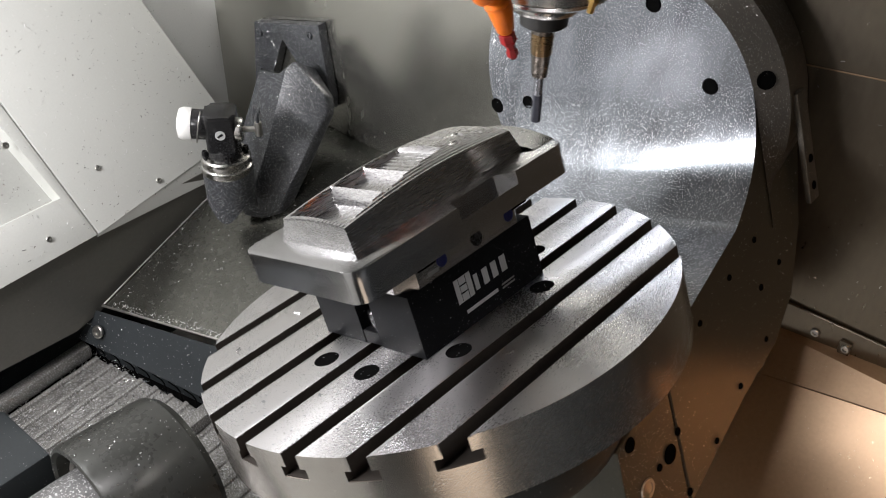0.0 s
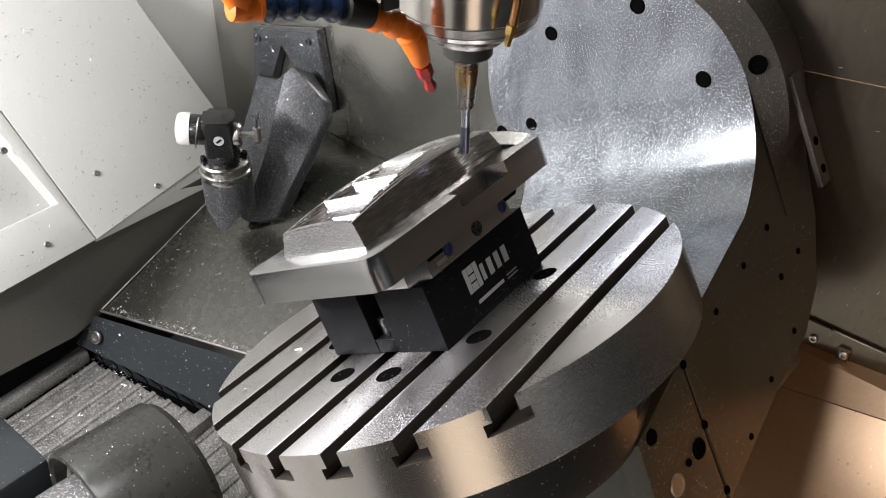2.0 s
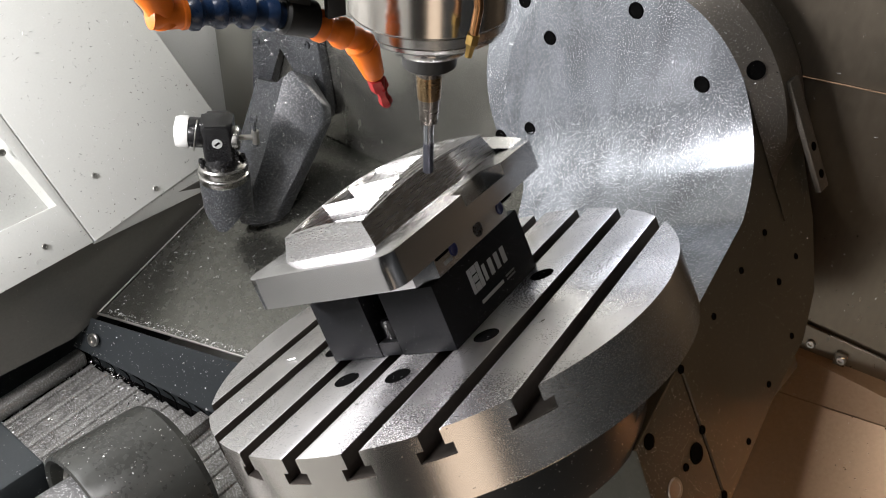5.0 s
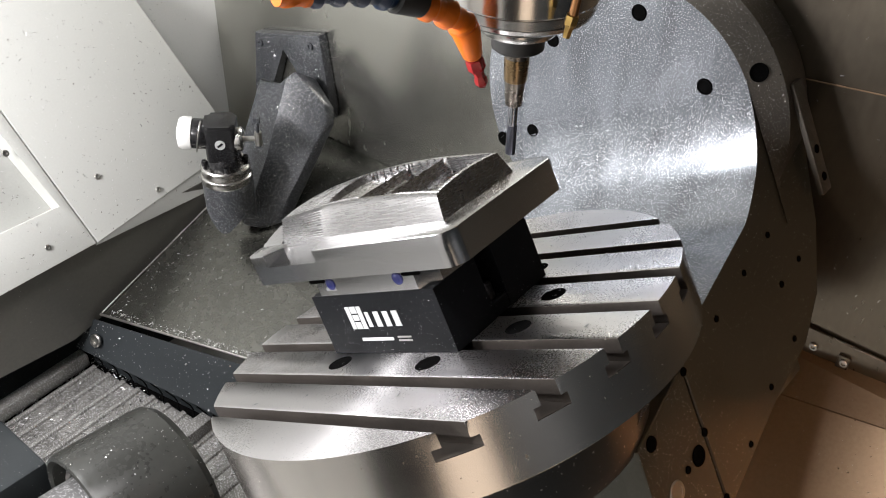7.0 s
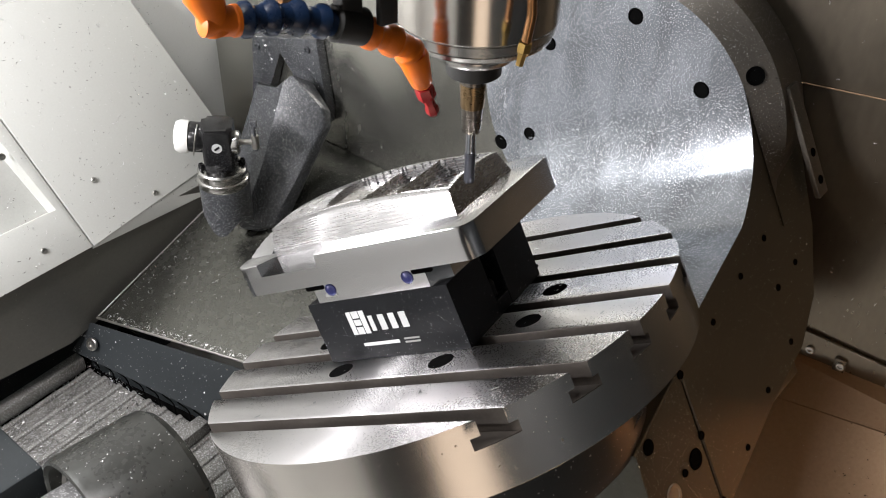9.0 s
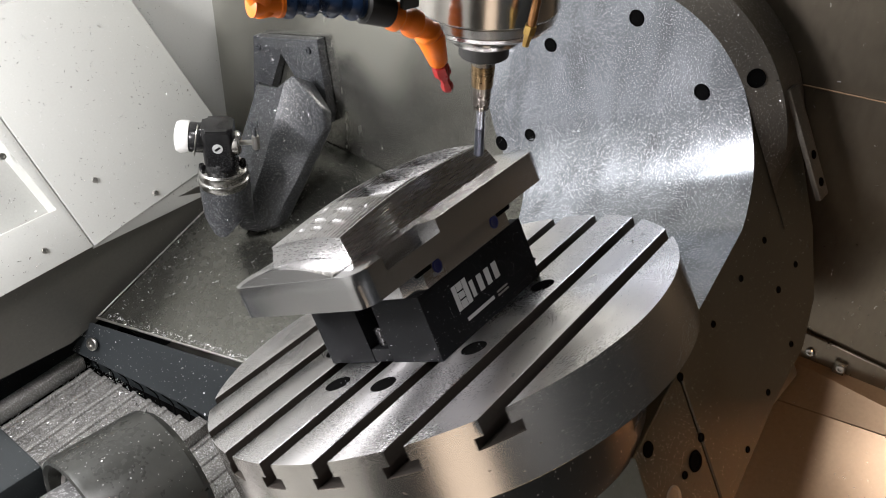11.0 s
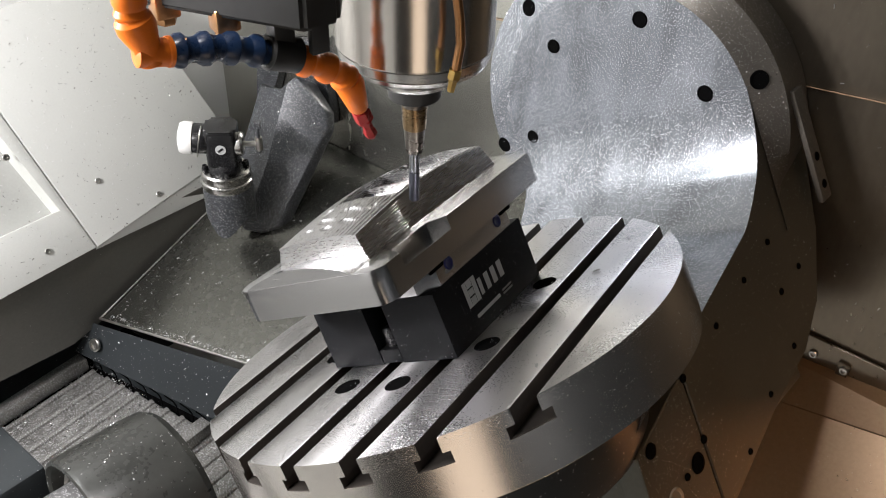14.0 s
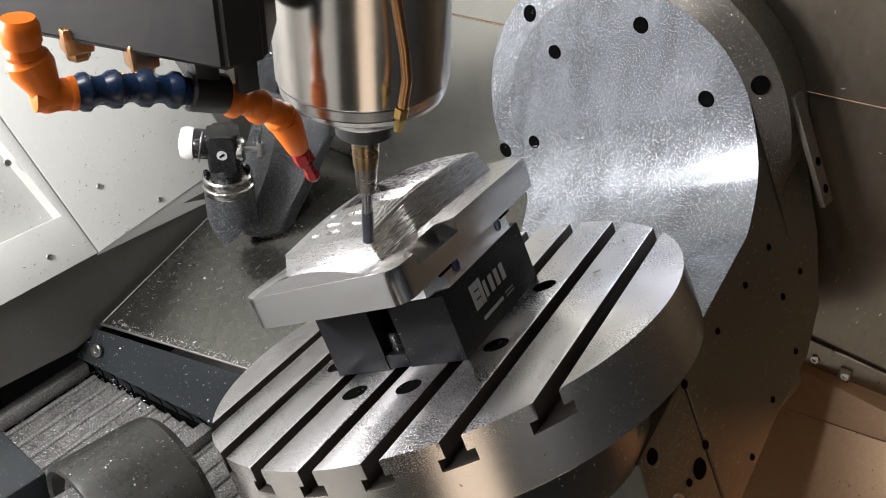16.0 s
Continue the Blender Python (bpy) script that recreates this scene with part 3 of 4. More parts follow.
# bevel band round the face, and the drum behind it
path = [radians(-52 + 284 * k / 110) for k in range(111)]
# one rim: right part in the shade-coloured copy, left part like the face
for name, lo_, hi_, surface, label in (("rim", 0, 60, SHADED_CAST, "bevelled rim of the face plate, shade put into its colour"), ("rim", 60, 110, CAST, "bevelled rim of the face plate")):
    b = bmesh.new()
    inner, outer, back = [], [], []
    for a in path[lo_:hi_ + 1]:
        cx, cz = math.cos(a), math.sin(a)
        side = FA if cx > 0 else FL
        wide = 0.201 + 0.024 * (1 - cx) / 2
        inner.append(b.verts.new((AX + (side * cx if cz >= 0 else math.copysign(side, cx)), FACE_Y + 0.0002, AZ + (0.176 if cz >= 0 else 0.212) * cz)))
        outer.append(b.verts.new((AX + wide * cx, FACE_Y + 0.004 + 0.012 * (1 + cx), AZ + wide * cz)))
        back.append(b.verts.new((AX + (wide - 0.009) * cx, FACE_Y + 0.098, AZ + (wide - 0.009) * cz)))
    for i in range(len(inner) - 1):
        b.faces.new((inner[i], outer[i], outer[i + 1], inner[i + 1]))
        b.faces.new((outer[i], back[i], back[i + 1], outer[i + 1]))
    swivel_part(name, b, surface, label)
# blind bolt holes: shallow cups with a chamfered lip, black in place of deep shade
for x, z, r in ((-0.153, 0.122, 0.0086), (0.063, 0.13, 0.0094), (-0.172, -0.019, 0.0086), (-0.036, 0.193, 0.0094)):
    h = bm_lathe([(r * 1.12, 0.0), (r, 0.0022), (r * 0.86, 0.0022), (r * 0.86, 0.0012), (0.0001, 0.0012)], 24, pose(x, FACE_Y + 0.0003, z, 90, 0, 0))
    part("bolt_hole", h, DARK_HOLE, sw, "dark counterbored bolt hole")
for ang, r in ((5, 0.184), (62, 0.190), (119, 0.195), (181, 0.220)):
    a = radians(ang)
    side = FA if math.cos(a) > 0 else FL
    wide = 0.201 + 0.024 * (1 - math.cos(a)) / 2
    base_r = math.hypot(side * math.cos(a), 0.176 * math.sin(a))
    depth = 0.004 + 0.012 * (1 + math.cos(a))
    f = (r - base_r) / (wide - base_r)
    c_ = Vector((AX + r * math.cos(a), FACE_Y + depth * f, AZ + r * math.sin(a)))
    nrm = Vector((math.cos(a) * depth, base_r - wide, math.sin(a) * depth)).normalized()
    swivel_part("bolt_hole", bm_lathe([(0.0112, -0.001), (0.0108, 0.0012), (0.0094, 0.0012), (0.0094, 0.0004), (0.0001, 0.0004)], 24, along(c_, c_ + nrm)), DARK_HOLE, "dark counterbored bolt hole")
# side plate with its row of screws, split by a joint
SIDE = Matrix(((0, 0, 1, 0), (1, 0, 0, 0), (0, 1, 0, 0), (0, 0, 0, 1)))
XS = 0.170
swivel_part("side_plate", bm_prism([(y, z - 0.0006) for y, z in PROFILE[:-1]] + [(0.131, -0.311), (0.272, -0.264), (0.368, -0.245), (0.426, -0.207), (0.47, -0.13), (0.498, -0.02), (0.498, 0.012)], XS - 0.03, XS, 0.0015, 1, SIDE), CAST_DARK, "dark side plate of the arm")
swivel_part("front_side_plate", bm_prism([(0.129, -0.1328), (0.025, -0.1655), (0.022, -0.235), (0.03, -0.33), (0.129, -0.312)], XS - 0.03, XS - 0.0006, 0.0015, 1, SIDE), CAST_DARK, "dark side plate of the arm")
for y, z, r in ((0.129, -0.138, 0.0045), (0.130, -0.212, 0.0045), (0.109, -0.227, 0.0105), (0.086, -0.228, 0.004), (0.059, -0.236, 0.0115), (0.130, -0.295, 0.0045),
                (0.21, -0.122, 0.0036), (0.285, -0.106, 0.0036), (0.353, -0.092, 0.0036), (0.404, -0.149, 0.0036), (0.352, -0.156, 0.004), (0.345, -0.225, 0.0036), (0.27, -0.245, 0.0036), (0.20, -0.275, 0.0036)):
    swivel_part("screw", bm_lathe([(r * 1.1, 0), (r, 0.0016), (r * 0.72, 0.0016), (r * 0.68, 0.0006), (r * 0.4, 0.0006), (0.0001, 0.0009)], 16, along((XS, y, z), (XS + 1, y, z))), [DARK_HOLE, BOLT][r > 0.011], "countersunk screw")
swivel_part("tapped_hole", bm_lathe([(0.0085, 0), (0.008, 0.0012), (0.0001, 0.0008)], 16, along((XS, 0.047, -0.170), (XS + 1, 0.047, -0.170))), DARK_HOLE, "dark tapped hole")
swivel_part("arm_core", bm_box(-0.165, XS - 0.032, 0.036, 0.395, -0.30, -0.15, 0.004, 2), CAST_DARK)
swivel_part("table_bearing", bm_lathe([(0.165, -0.17), (0.175, -0.15), (0.178, -0.08), (0.20, -0.075)], 64), GUARD, "dark bearing housing below the table")
# stop strip on the rim
swivel_part("stop_strip", bm_box(0.1965, 0.2040, 0.440, 0.464, -0.085, 0.055, 0.002, 2), SHADED_CAST, "flat stop strip with two holes")
for z in (-0.03, -0.065):
    swivel_part("strip_hole", bm_lathe([(0.0055, 0), (0.005, 0.001), (0.0001, 0.0006)], 16, along((0.204, 0.452, z), (1.2, 0.452, z))), DARK_HOLE)

# ---------------------------------------------------------------- rotary table with seven T-slots
TR, PITCH, SLOT, TEE = 0.2518, 0.063, 0.0158, 0.027
TOP, NECK, DEEP, THICK = 0.0, -0.0145, -0.0255, -0.070
table = thing("rotary_table", table_pose(0, 0), "ground steel rotary table with seven T-slots", "rotary table")


def chord_outline(u0, u1, r, n=26):
    """The strip of a disc of radius r between u0 and u1."""
    u0, u1 = max(u0, -r * 0.99999), min(u1, r * 0.99999)
    a0, a1 = math.acos(u1 / r), math.acos(u0 / r)
    up = [(r * math.cos(a0 + (a1 - a0) * i / n), r * math.sin(a0 + (a1 - a0) * i / n)) for i in range(n + 1)]
    lo = [(x, -y) for x, y in reversed(up)]
    if abs(up[-1][1]) < 1e-3:
        up = up[:-1]
    if abs(up[0][1]) < 1e-3:
        lo = lo[:-1]
    return up + lo


part("table_body", bm_lathe([(TR - 0.004, THICK), (TR, THICK + 0.003), (TR, DEEP)], 160), TURNED_STEEL, table, "turned steel rim")
edges_ = [-TR] + [k * PITCH for k in range(-3, 4)] + [TR]
for i in range(8):
    l_, r_ = edges_[i], edges_[i + 1]
    s0, s1 = (0 if i == 0 else 1), (0 if i == 7 else 1)
    b = bm_prism(chord_outline(l_ + s0 * SLOT / 2, r_ - s1 * SLOT / 2, TR), NECK, TOP, 0.0012, 2)
    b = bm_prism(chord_outline(l_ + s0 * TEE / 2, r_ - s1 * TEE / 2, TR), DEEP, NECK, 0, 2, None, b)
    b.normal_update()
    for f in b.faces:
        c_ = f.calc_center_median()
        if abs(f.normal.z) < 0.5 and math.hypot(c_.x, c_.y) < TR - 0.002:
            f.material_index = 1
        elif abs(f.normal.z) < 0.5:
            f.material_index = 2
    part("table_bar", b, [GROUND_STEEL, SHADED_SLOT_STEEL, TURNED_STEEL], table)
for k in range(-3, 4):
    part("slot_floor", bm_prism(chord_outline(k * PITCH - TEE / 2 + 0.0003, k * PITCH + TEE / 2 - 0.0003, TR - 0.0006), DEEP, DEEP + 0.0006), SHADED_SLOT_STEEL, table, "T-slot floor with the slot's shade in its colour")
for u, v in ((0.095, -0.062), (0.095, 0.062), (-0.095, -0.062), (-0.095, 0.062), (0.0315, 0.125), (0.0315, -0.125), (-0.0315, 0.125), (-0.0315, -0.125)):
    part("fixing_hole", bm_lathe([(0.0128, 0.0), (0.0122, 0.0004), (0.0105, 0.0004), (0.0105, 0.0002), (0.0001, 0.0002)], 28), DARK_HOLE, table, "dark counterbored fixing hole", pose(u, v, 0.0))

rnd = random.Random(11)
b = bmesh.new()
for _ in range(1500):
    a, r = rnd.uniform(0, 6.283), 0.245 * math.sqrt(rnd.random())
    x, y = r * math.cos(a), r * math.sin(a)
    if abs((x / PITCH + 0.5) % 1 - 0.5) * PITCH < SLOT / 2 + 0.001 or (abs(x) < 0.08 and abs(y) < 0.09):
        continue
    q = rnd.uniform(0.0004, 0.0011) * (2.6 if rnd.random() < 0.03 else 1)
    t = rnd.uniform(0, 3.14)
    c_, s_ = math.cos(t) * q, math.sin(t) * q
    vs = [b.verts.new((x + i * c_ - j * s_ * 0.5, y + i * s_ + j * c_ * 0.5, 0.0003 + 0.0004 * (i > 0))) for i, j in ((-1, -1), (1, -1), (1, 1), (-1, 1))]
    b.faces.new(vs)
part("chip_dust", b, DUST, table, "fine bright chips lying on the table")["kind"] = "stuff"
for x, y, t in ((0.147, 0.072, 0.4), (-0.150, 0.045, 1.2), (0.155, 0.150, 2.0), (-0.060, -0.190, 0.8)):
    if abs((x / PITCH + 0.5) % 1 - 0.5) * PITCH > SLOT / 2 + 0.003:
        part("chip", bm_rod((x, y, 0.0012), (x + 0.008 * math.cos(t), y + 0.008 * math.sin(t), 0.0018), 0.0009, 0.0005, 6), CHIP, table, "curled bright chip")

# ---------------------------------------------------------------- riser block and clamping plate
riser = thing("riser_block", table_pose(0, 0), "black anodised riser block with white print", "riser block")
RU, RV, RH = 0.0765, 0.0865, 0.0665
b = bm_prism([(-RU, -RV), (-0.013, -RV), (-0.013, -RV + 0.03), (0.013, -RV + 0.03), (0.013, -RV), (RU, -RV), (RU, RV), (0.013, RV), (0.013, RV - 0.03), (-0.013, RV - 0.03), (-0.013, RV), (-RU, RV)], 0.0004, RH, 0.0015, 2)
part("block", b, BLACK, riser)
for s in (-1, 1):
    part("clamp_screw", bm_lathe([(0.009, 0.0004), (0.009, 0.018), (0.0075, 0.020), (0.004, 0.020), (0.004, 0.015), (0.0001, 0.015)], 20), PROBE_BLACK, riser, "", pose(0, s * (RV - 0.014), 0.0145))
for s in (-1, 1):
    y0, y1 = sorted((s * (RV - 0.0004), s * (RV - 0.0298)))
    part("slot_sill", bm_box(-0.0128, 0.0128, y0, y1, 0.0006, 0.015, 0.0008, 1), BLACK, riser)
plate = thing("clamping_plate", table_pose(0, 0), "bare aluminium zero-point clamping plate with blue plugs", "clamping plate")
PZ0, PZ1 = RH + 0.0003, 0.0895
ch = 0.017
b = bm_prism([(-RU + ch, -RV), (RU - ch, -RV), (RU, -RV + ch), (RU, RV - ch), (RU - ch, RV), (-RU + ch, RV), (-RU, RV - ch), (-RU, -RV + ch)], PZ0, PZ1, 0.0008, 2)
part("plate_body", b, ALU, plate)
for s in (1, -1):
    side = Matrix(((0, 0, s, s * RU), (s, 0, 0, 0), (0, 1, 0, 0), (0, 0, 0, 1)))
    for y in ((-0.048, 0.048) if s > 0 else (-0.036, 0.060)):
        part("plug", bm_lathe([(0.0066, -0.004), (0.0066, 0.0006), (0.0050, 0.0009), (0.0036, 0.0003), (0.0001, 0.0003)], 24, side @ Matrix.Translation((y, PZ0 + 0.0125, 0))), BLUE_PLUG, plate, "blue plug")
    for y in ((-0.067, 0.067) if s > 0 else (-0.055, 0.077)):
        part("slit", bm_prism(rounded(y - 0.012, y + 0.012, PZ1 - 0.0085, PZ1 - 0.0005, 0.002, 3), -0.001, 0.0004, 0, 1, side), DARK_HOLE, plate, "dark clamping slit")
    # print on the riser's long sides: a square emblem and bars
    off = 0.0 if s > 0 else 0.012
    mark = side @ Matrix.Translation((off, 0.004, 0))
    for x0, x1, z0, z1 in ((-0.043, -0.0372, 0.024, 0.049), (-0.0364, -0.0278, 0.0415, 0.049), (-0.0364, -0.0278, 0.0335, 0.0398), (-0.0364, -0.0278, 0.024, 0.0318), (-0.0268, -0.0205, 0.024, 0.049)):
        part("emblem", bm_prism([(x0, z0), (x1, z0), (x1, z1), (x0, z1)], 0.0, 0.0004, 0, 1, mark), LETTER, riser, "white square emblem")
    for x0, x1 in ((-0.0175, -0.0120), (-0.0055, 0.0020), (0.0075, 0.0150), (0.0205, 0.0285)):
        part("print_bar", bm_prism([(x0, 0.026), (x1, 0.026), (x1, 0.0425), (x0, 0.0425)], 0.0, 0.0004, 0, 1, mark), LETTER, riser, "white printed bar")
    part("print_bar", bm_prism([(-0.036, 0.0105), (0.009, 0.0105), (0.009, 0.0140), (-0.036, 0.0140)], 0.0, 0.0004, 0, 1, mark), LETTER, riser, "white printed bar")
    for z in (0.0095, 0.0132):
        part("print_bar", bm_prism([(0.0155, z), (0.034, z), (0.034, z + 0.0018), (0.0155, z + 0.0018)], 0.0, 0.0004, 0, 1, mark), LETTER_GREY, riser, "small grey print")
    part("print_bar", bm_prism([(-0.045, PZ0 + 0.005 - 0.004), (-0.030, PZ0 + 0.001), (-0.030, PZ0 + 0.005), (-0.045, PZ0 + 0.005)], 0.0, 0.0003, 0, 1, side @ Matrix.Translation((-0.012, 0.004, 0))), LETTER_GREY, plate, "etched grey print")
part("side_screw", bm_lathe([(0.0075, -0.004), (0.0075, 0.0008), (0.005, 0.0008), (0.0045, 0.0002), (0.0001, 0.0002)], 24, Matrix(((0, 0, -1, -RU), (-1, 0, 0, -0.012), (0, 1, 0, PZ0 + 0.011), (0, 0, 0, 1)))), PROBE_BLACK, plate, "black socket screw")

# ---------------------------------------------------------------- workpiece
work = thing("workpiece", table_pose(0, 0), "milled aluminium workpiece with domed top, pockets and tool marks", "workpiece")
WU, WV, WZ0, WZ1 = 0.0885, 0.1467, 0.0897, 0.1213
CU, CV = -0.0005, -0.0059


def flange_outline(notched):
    """Rounded rectangle, with a slant-ended notch in each long side where notched."""
    x0, x1, y0, y1 = CU - WU, CU + WU, CV - WV, CV + WV
    out = rounded(x0, x1, y0, y1, 0.017, 8)
    if not notched:
        return out
    left = [(x0, 0.010), (x0 + 0.019, 0.004), (x0 + 0.019, -0.060), (x0, -0.072)]
    right = [(x1, -0.118), (x1 - 0.019, -0.106), (x1 - 0.019, -0.048), (x1, -0.040)]
    return out[:18] + left + out[18:] + right


part("base", bm_prism(flange_outline(False), WZ0, 0.1085), ALU, work, "flat milled flange")
part("flange_top", bm_prism(flange_outline(True), 0.1085, WZ1, 0.0010, 2), ALU, work, "notched top of the flange")
# arched run-out at one end, cut in fine terraces
b = bmesh.new()
grid = []
for j in range(14):
    f = j / 13
    row = []
    for i in range(61):
        u = -0.074 + 0.134 * i / 60
        h = 0.0135 * math.sin(math.pi * i / 60) ** 0.8 * (1 - 0.35 * f)
        if i > 24:
            h += 0.00045 * (((i + j) // 2) % 2)
        row.append(b.verts.new((u, CV - WV + 0.0004 + 0.030 * f, WZ1 - 0.0006 + h)))
    grid.append(row)
low = [[b.verts.new((v.co.x, v.co.y, WZ1 - 0.004)) for v in (grid[0][i], grid[13][i])] for i in range(61)]
for j in range(13):
    for i in range(60):
        b.faces.new((grid[j][i], grid[j][i + 1], grid[j + 1][i + 1], grid[j + 1][i]))
for i in range(60):
    b.faces.new((low[i][0], low[i + 1][0], grid[0][i + 1], grid[0][i]))
part("end_arch", b, ALU, work, "arched terraced run-out")
BU, BV0, BV1 = 0.056, -0.122, 0.111


def swell(u, v):
    """Smooth height of the top before the terraces are cut."""
    k = 1 - (u / 0.056) ** 2
    w = (v - BV0) / (BV1 - BV0)
    return 0.1425 + 0.0085 * k * (0.55 + 0.45 * math.sin(math.pi * w)) + 0.007 * math.sin(math.pi * w)


STRIP_W = 0.0046


def dome(u, v):
    """Height of the domed top: long cutter strips, three pockets with stepped floors, and small scoops."""
    k = round(u / STRIP_W)
    z = swell(max(-0.05, min(0.05, k * STRIP_W)), v) - 0.05 * abs(u - k * STRIP_W)
    for v0, v1, u0, u1, lo, hi in ((0.047, 0.103, -0.046, 0.046, 0.1325, 0.1350), (0.003, 0.047, -0.041, 0.046, 0.1385, 0.1425), (-0.044, 0.003, -0.033, 0.044, 0.1435, 0.1485)):
        if v0 < v < v1:
            f = (v - v0) / (v1 - v0)
            open_ = u0 + 0.009 * (1 - f) + 0.0012 * (math.floor(v / 0.0045) % 2)
            if open_ < u < u1:
                floor_ = hi + (lo - hi) * f
                if v0 < 0:
                    floor_ += 0.0005 * (math.floor(v / 0.0032) % 2)
                # the far wall is steep, the step to the next pocket is rounded
                wall = 0.156 - (u1 - u) * 2.6 if u > u1 - 0.008 else 0.0
                step = 0.152 - (v - v0) * 2.4 if v < v0 + 0.006 else 0.0
                z = min(z, max(floor_, wall, step))
    for cu_, cv_, ru, rv, d in ((0.012, -0.070, 0.017, 0.006, 0.0035), (-0.010, -0.084, 0.014, 0.005, 0.0032), (0.022, -0.092, 0.013, 0.005, 0.003), (-0.030, -0.060, 0.010, 0.008, 0.003),
                                (0.002, -0.100, 0.010, 0.004, 0.0026), (-0.024, -0.098, 0.009, 0.004, 0.0024), (0.034, -0.066, 0.007, 0.006, 0.0028)):
        e = ((u - cu_) / ru) ** 2 + ((v - cv_ + 0.25 * (u - cu_)) / rv) ** 2
        if e < 1:
            z -= 0.7 * d * (1 - e * e)
    return z


b = bmesh.new()
# three columns to a strip, so that every step between two strips is a crisp edge
US = sorted({round((k + e) * STRIP_W, 6) for k in range(-10, 11) for e in (-0.49, -0.17, 0.17, 0.49)})
NU, NV = len(US) - 1, 230
U_MAX = US[-1]
VA, VB = BV0 + 0.004, BV1 - 0.004
grid = []
for j in range(NV + 1):
    v = VA + (VB - VA) * j / NV
    grid.append([b.verts.new((u, v, dome(u, v))) for u in US])
for j in range(NV):
    for i in range(NU):
        b.faces.new((grid[j][i], grid[j][i + 1], grid[j + 1][i + 1], grid[j + 1][i]))
loop = grid[0] + [grid[j][NU] for j in range(1, NV + 1)] + grid[NV][-2::-1] + [grid[j][0] for j in range(NV - 1, 0, -1)]
prev = loop
STEPS = 12
MID_V = (BV0 + BV1) / 2
for s in range(1, STEPS + 1):
    f = s / STEPS
    for half in (0, 1):
        ring = []
        for p in loop:
            # steps are deep near one end and fade out along the side
            coarse = max(0.06, min(0.9, (-0.01 - p.co.y) / 0.09)) if abs(p.co.x) > U_MAX - 0.0005 else 0.03
            g = f if half else f - 0.5 * (1 + coarse) / STEPS
            drop = f if half else f - 0.5 * (1 - coarse) / STEPS
            zz = (swell(p.co.x, p.co.y) - 0.0013) * (1 - drop) + (WZ1 - 0.0008) * drop
            gx = 1 + (BU / U_MAX - 1) * g
            gy = 1 + (0.004 / ((VB - VA) / 2)) * g
            ring.append(b.verts.new((p.co.x * gx, MID_V + (p.co.y - MID_V) * gy, zz)))
        for i in range(len(loop)):
            b.faces.new((prev[i], prev[(i + 1) % len(loop)], ring[(i + 1) % len(loop)], ring[i]))
        prev = ring
b.normal_update()
for f in b.faces:
    if abs(f.normal.z) > 0.45 and max(v.co.z for v in f.verts) > 0.1375:
        f.material_index = 1
part("boss", b, [ALU_DARK, ALU_TOP], work, "raised boss with stepped tool marks")

# ---------------------------------------------------------------- spindle head; its origin is the tool tip
head = thing("spindle_head", pose(0, 0, 0.3), "milling spindle with tool holder, end mill and coolant hoses", "spindle")
part("end_mill", bm_lathe([(0.0035, 0.0), (0.0047, 0.001), (0.0047, 0.030)], 24), CARBIDE_DARK, head, "dark coated carbide end mill")
part("mill_shank", bm_lathe([(0.0044, 0.030), (0.0044, 0.052)], 24), CARBIDE, head, "bright shank")
part("tool_holder", bm_lathe([(0.0055, 0.050), (0.0076, 0.0505), (0.0080, 0.053), (0.0102, 0.094), (0.0102, 0.0945)], 32), HOLDER, head, "slim shrink-fit tool holder")
part("holder_band", bm_lathe([(0.0095, 0.0735), (0.0100, 0.074), (0.0109, 0.0925), (0.0106, 0.095)], 32), HOLDER_TAN, head, "heat-tinted band")
part("holder_neck", bm_lathe([(0.0104, 0.094), (0.0104, 0.104), (0.016, 0.106)], 32), HOLDER, head)
part("holder_collar", bm_lathe([(0.0205, 0.1035), (0.0225, 0.105), (0.0225, 0.119), (0.0215, 0.1205)], 48), HEAD_BLACK, head, "black holder collar")
part("flange", bm_lathe([(0.028, 0.1195), (0.0325, 0.121), (0.0335, 0.1235), (0.0335, 0.127), (0.029, 0.1285), (0.029, 0.1305), (0.0320, 0.132), (0.0320, 0.1345), (0.028, 0.136)], 64), SPINDLE_RING, head, "bright grooved holder flange")
part("spindle_nose", bm_lathe([(0.026, 0.1350), (0.054, 0.1365), (0.0600, 0.1405), (0.0610, 0.1440), (0.0600, 0.1444), (0.0600, 0.1452), (0.0620, 0.1456), (0.0630, 0.1530), (0.0622, 0.1534), (0.0622, 0.1544)], 96), SPINDLE_RING, head, "ringed spindle nose")
part("housing", bm_lathe([(0.0634, 0.1544), (0.0640, 0.1552), (0.0640, 0.45)], 96), CHROME, head, "polished cylindrical spindle housing")
b = bm_prism([(-0.50, -0.322), (-0.120, -0.2005), (0.033, -0.145), (0.038, -0.117), (0.0, -0.076), (-0.068, -0.055), (-0.080, 0.0), (-0.080, 0.10), (-0.50, 0.15)], 0.215, 0.55)
bmesh.ops.bevel(b, geom=b.edges[:], offset=0.003, segments=2, affect="EDGES")
part("carrier", b, HEAD_BLACK, head, "black painted spindle carrier")


def hose(pts, material, name):
    """Ball-jointed hose: one bulged segment between every two points."""
    for a, c in zip(pts, pts[1:]):
        d = (Vector(c) - Vector(a)).length
        r = 0.0113
        part(name, bm_lathe([(r * 0.70, -0.001), (r * 0.78, d * 0.06), (r, d * 0.28), (r * 1.02, d * 0.50), (r * 0.86, d * 0.62), (r * 0.74, d * 0.80), (r * 0.78, d + 0.001)], 24, along(a, c)), material, head)


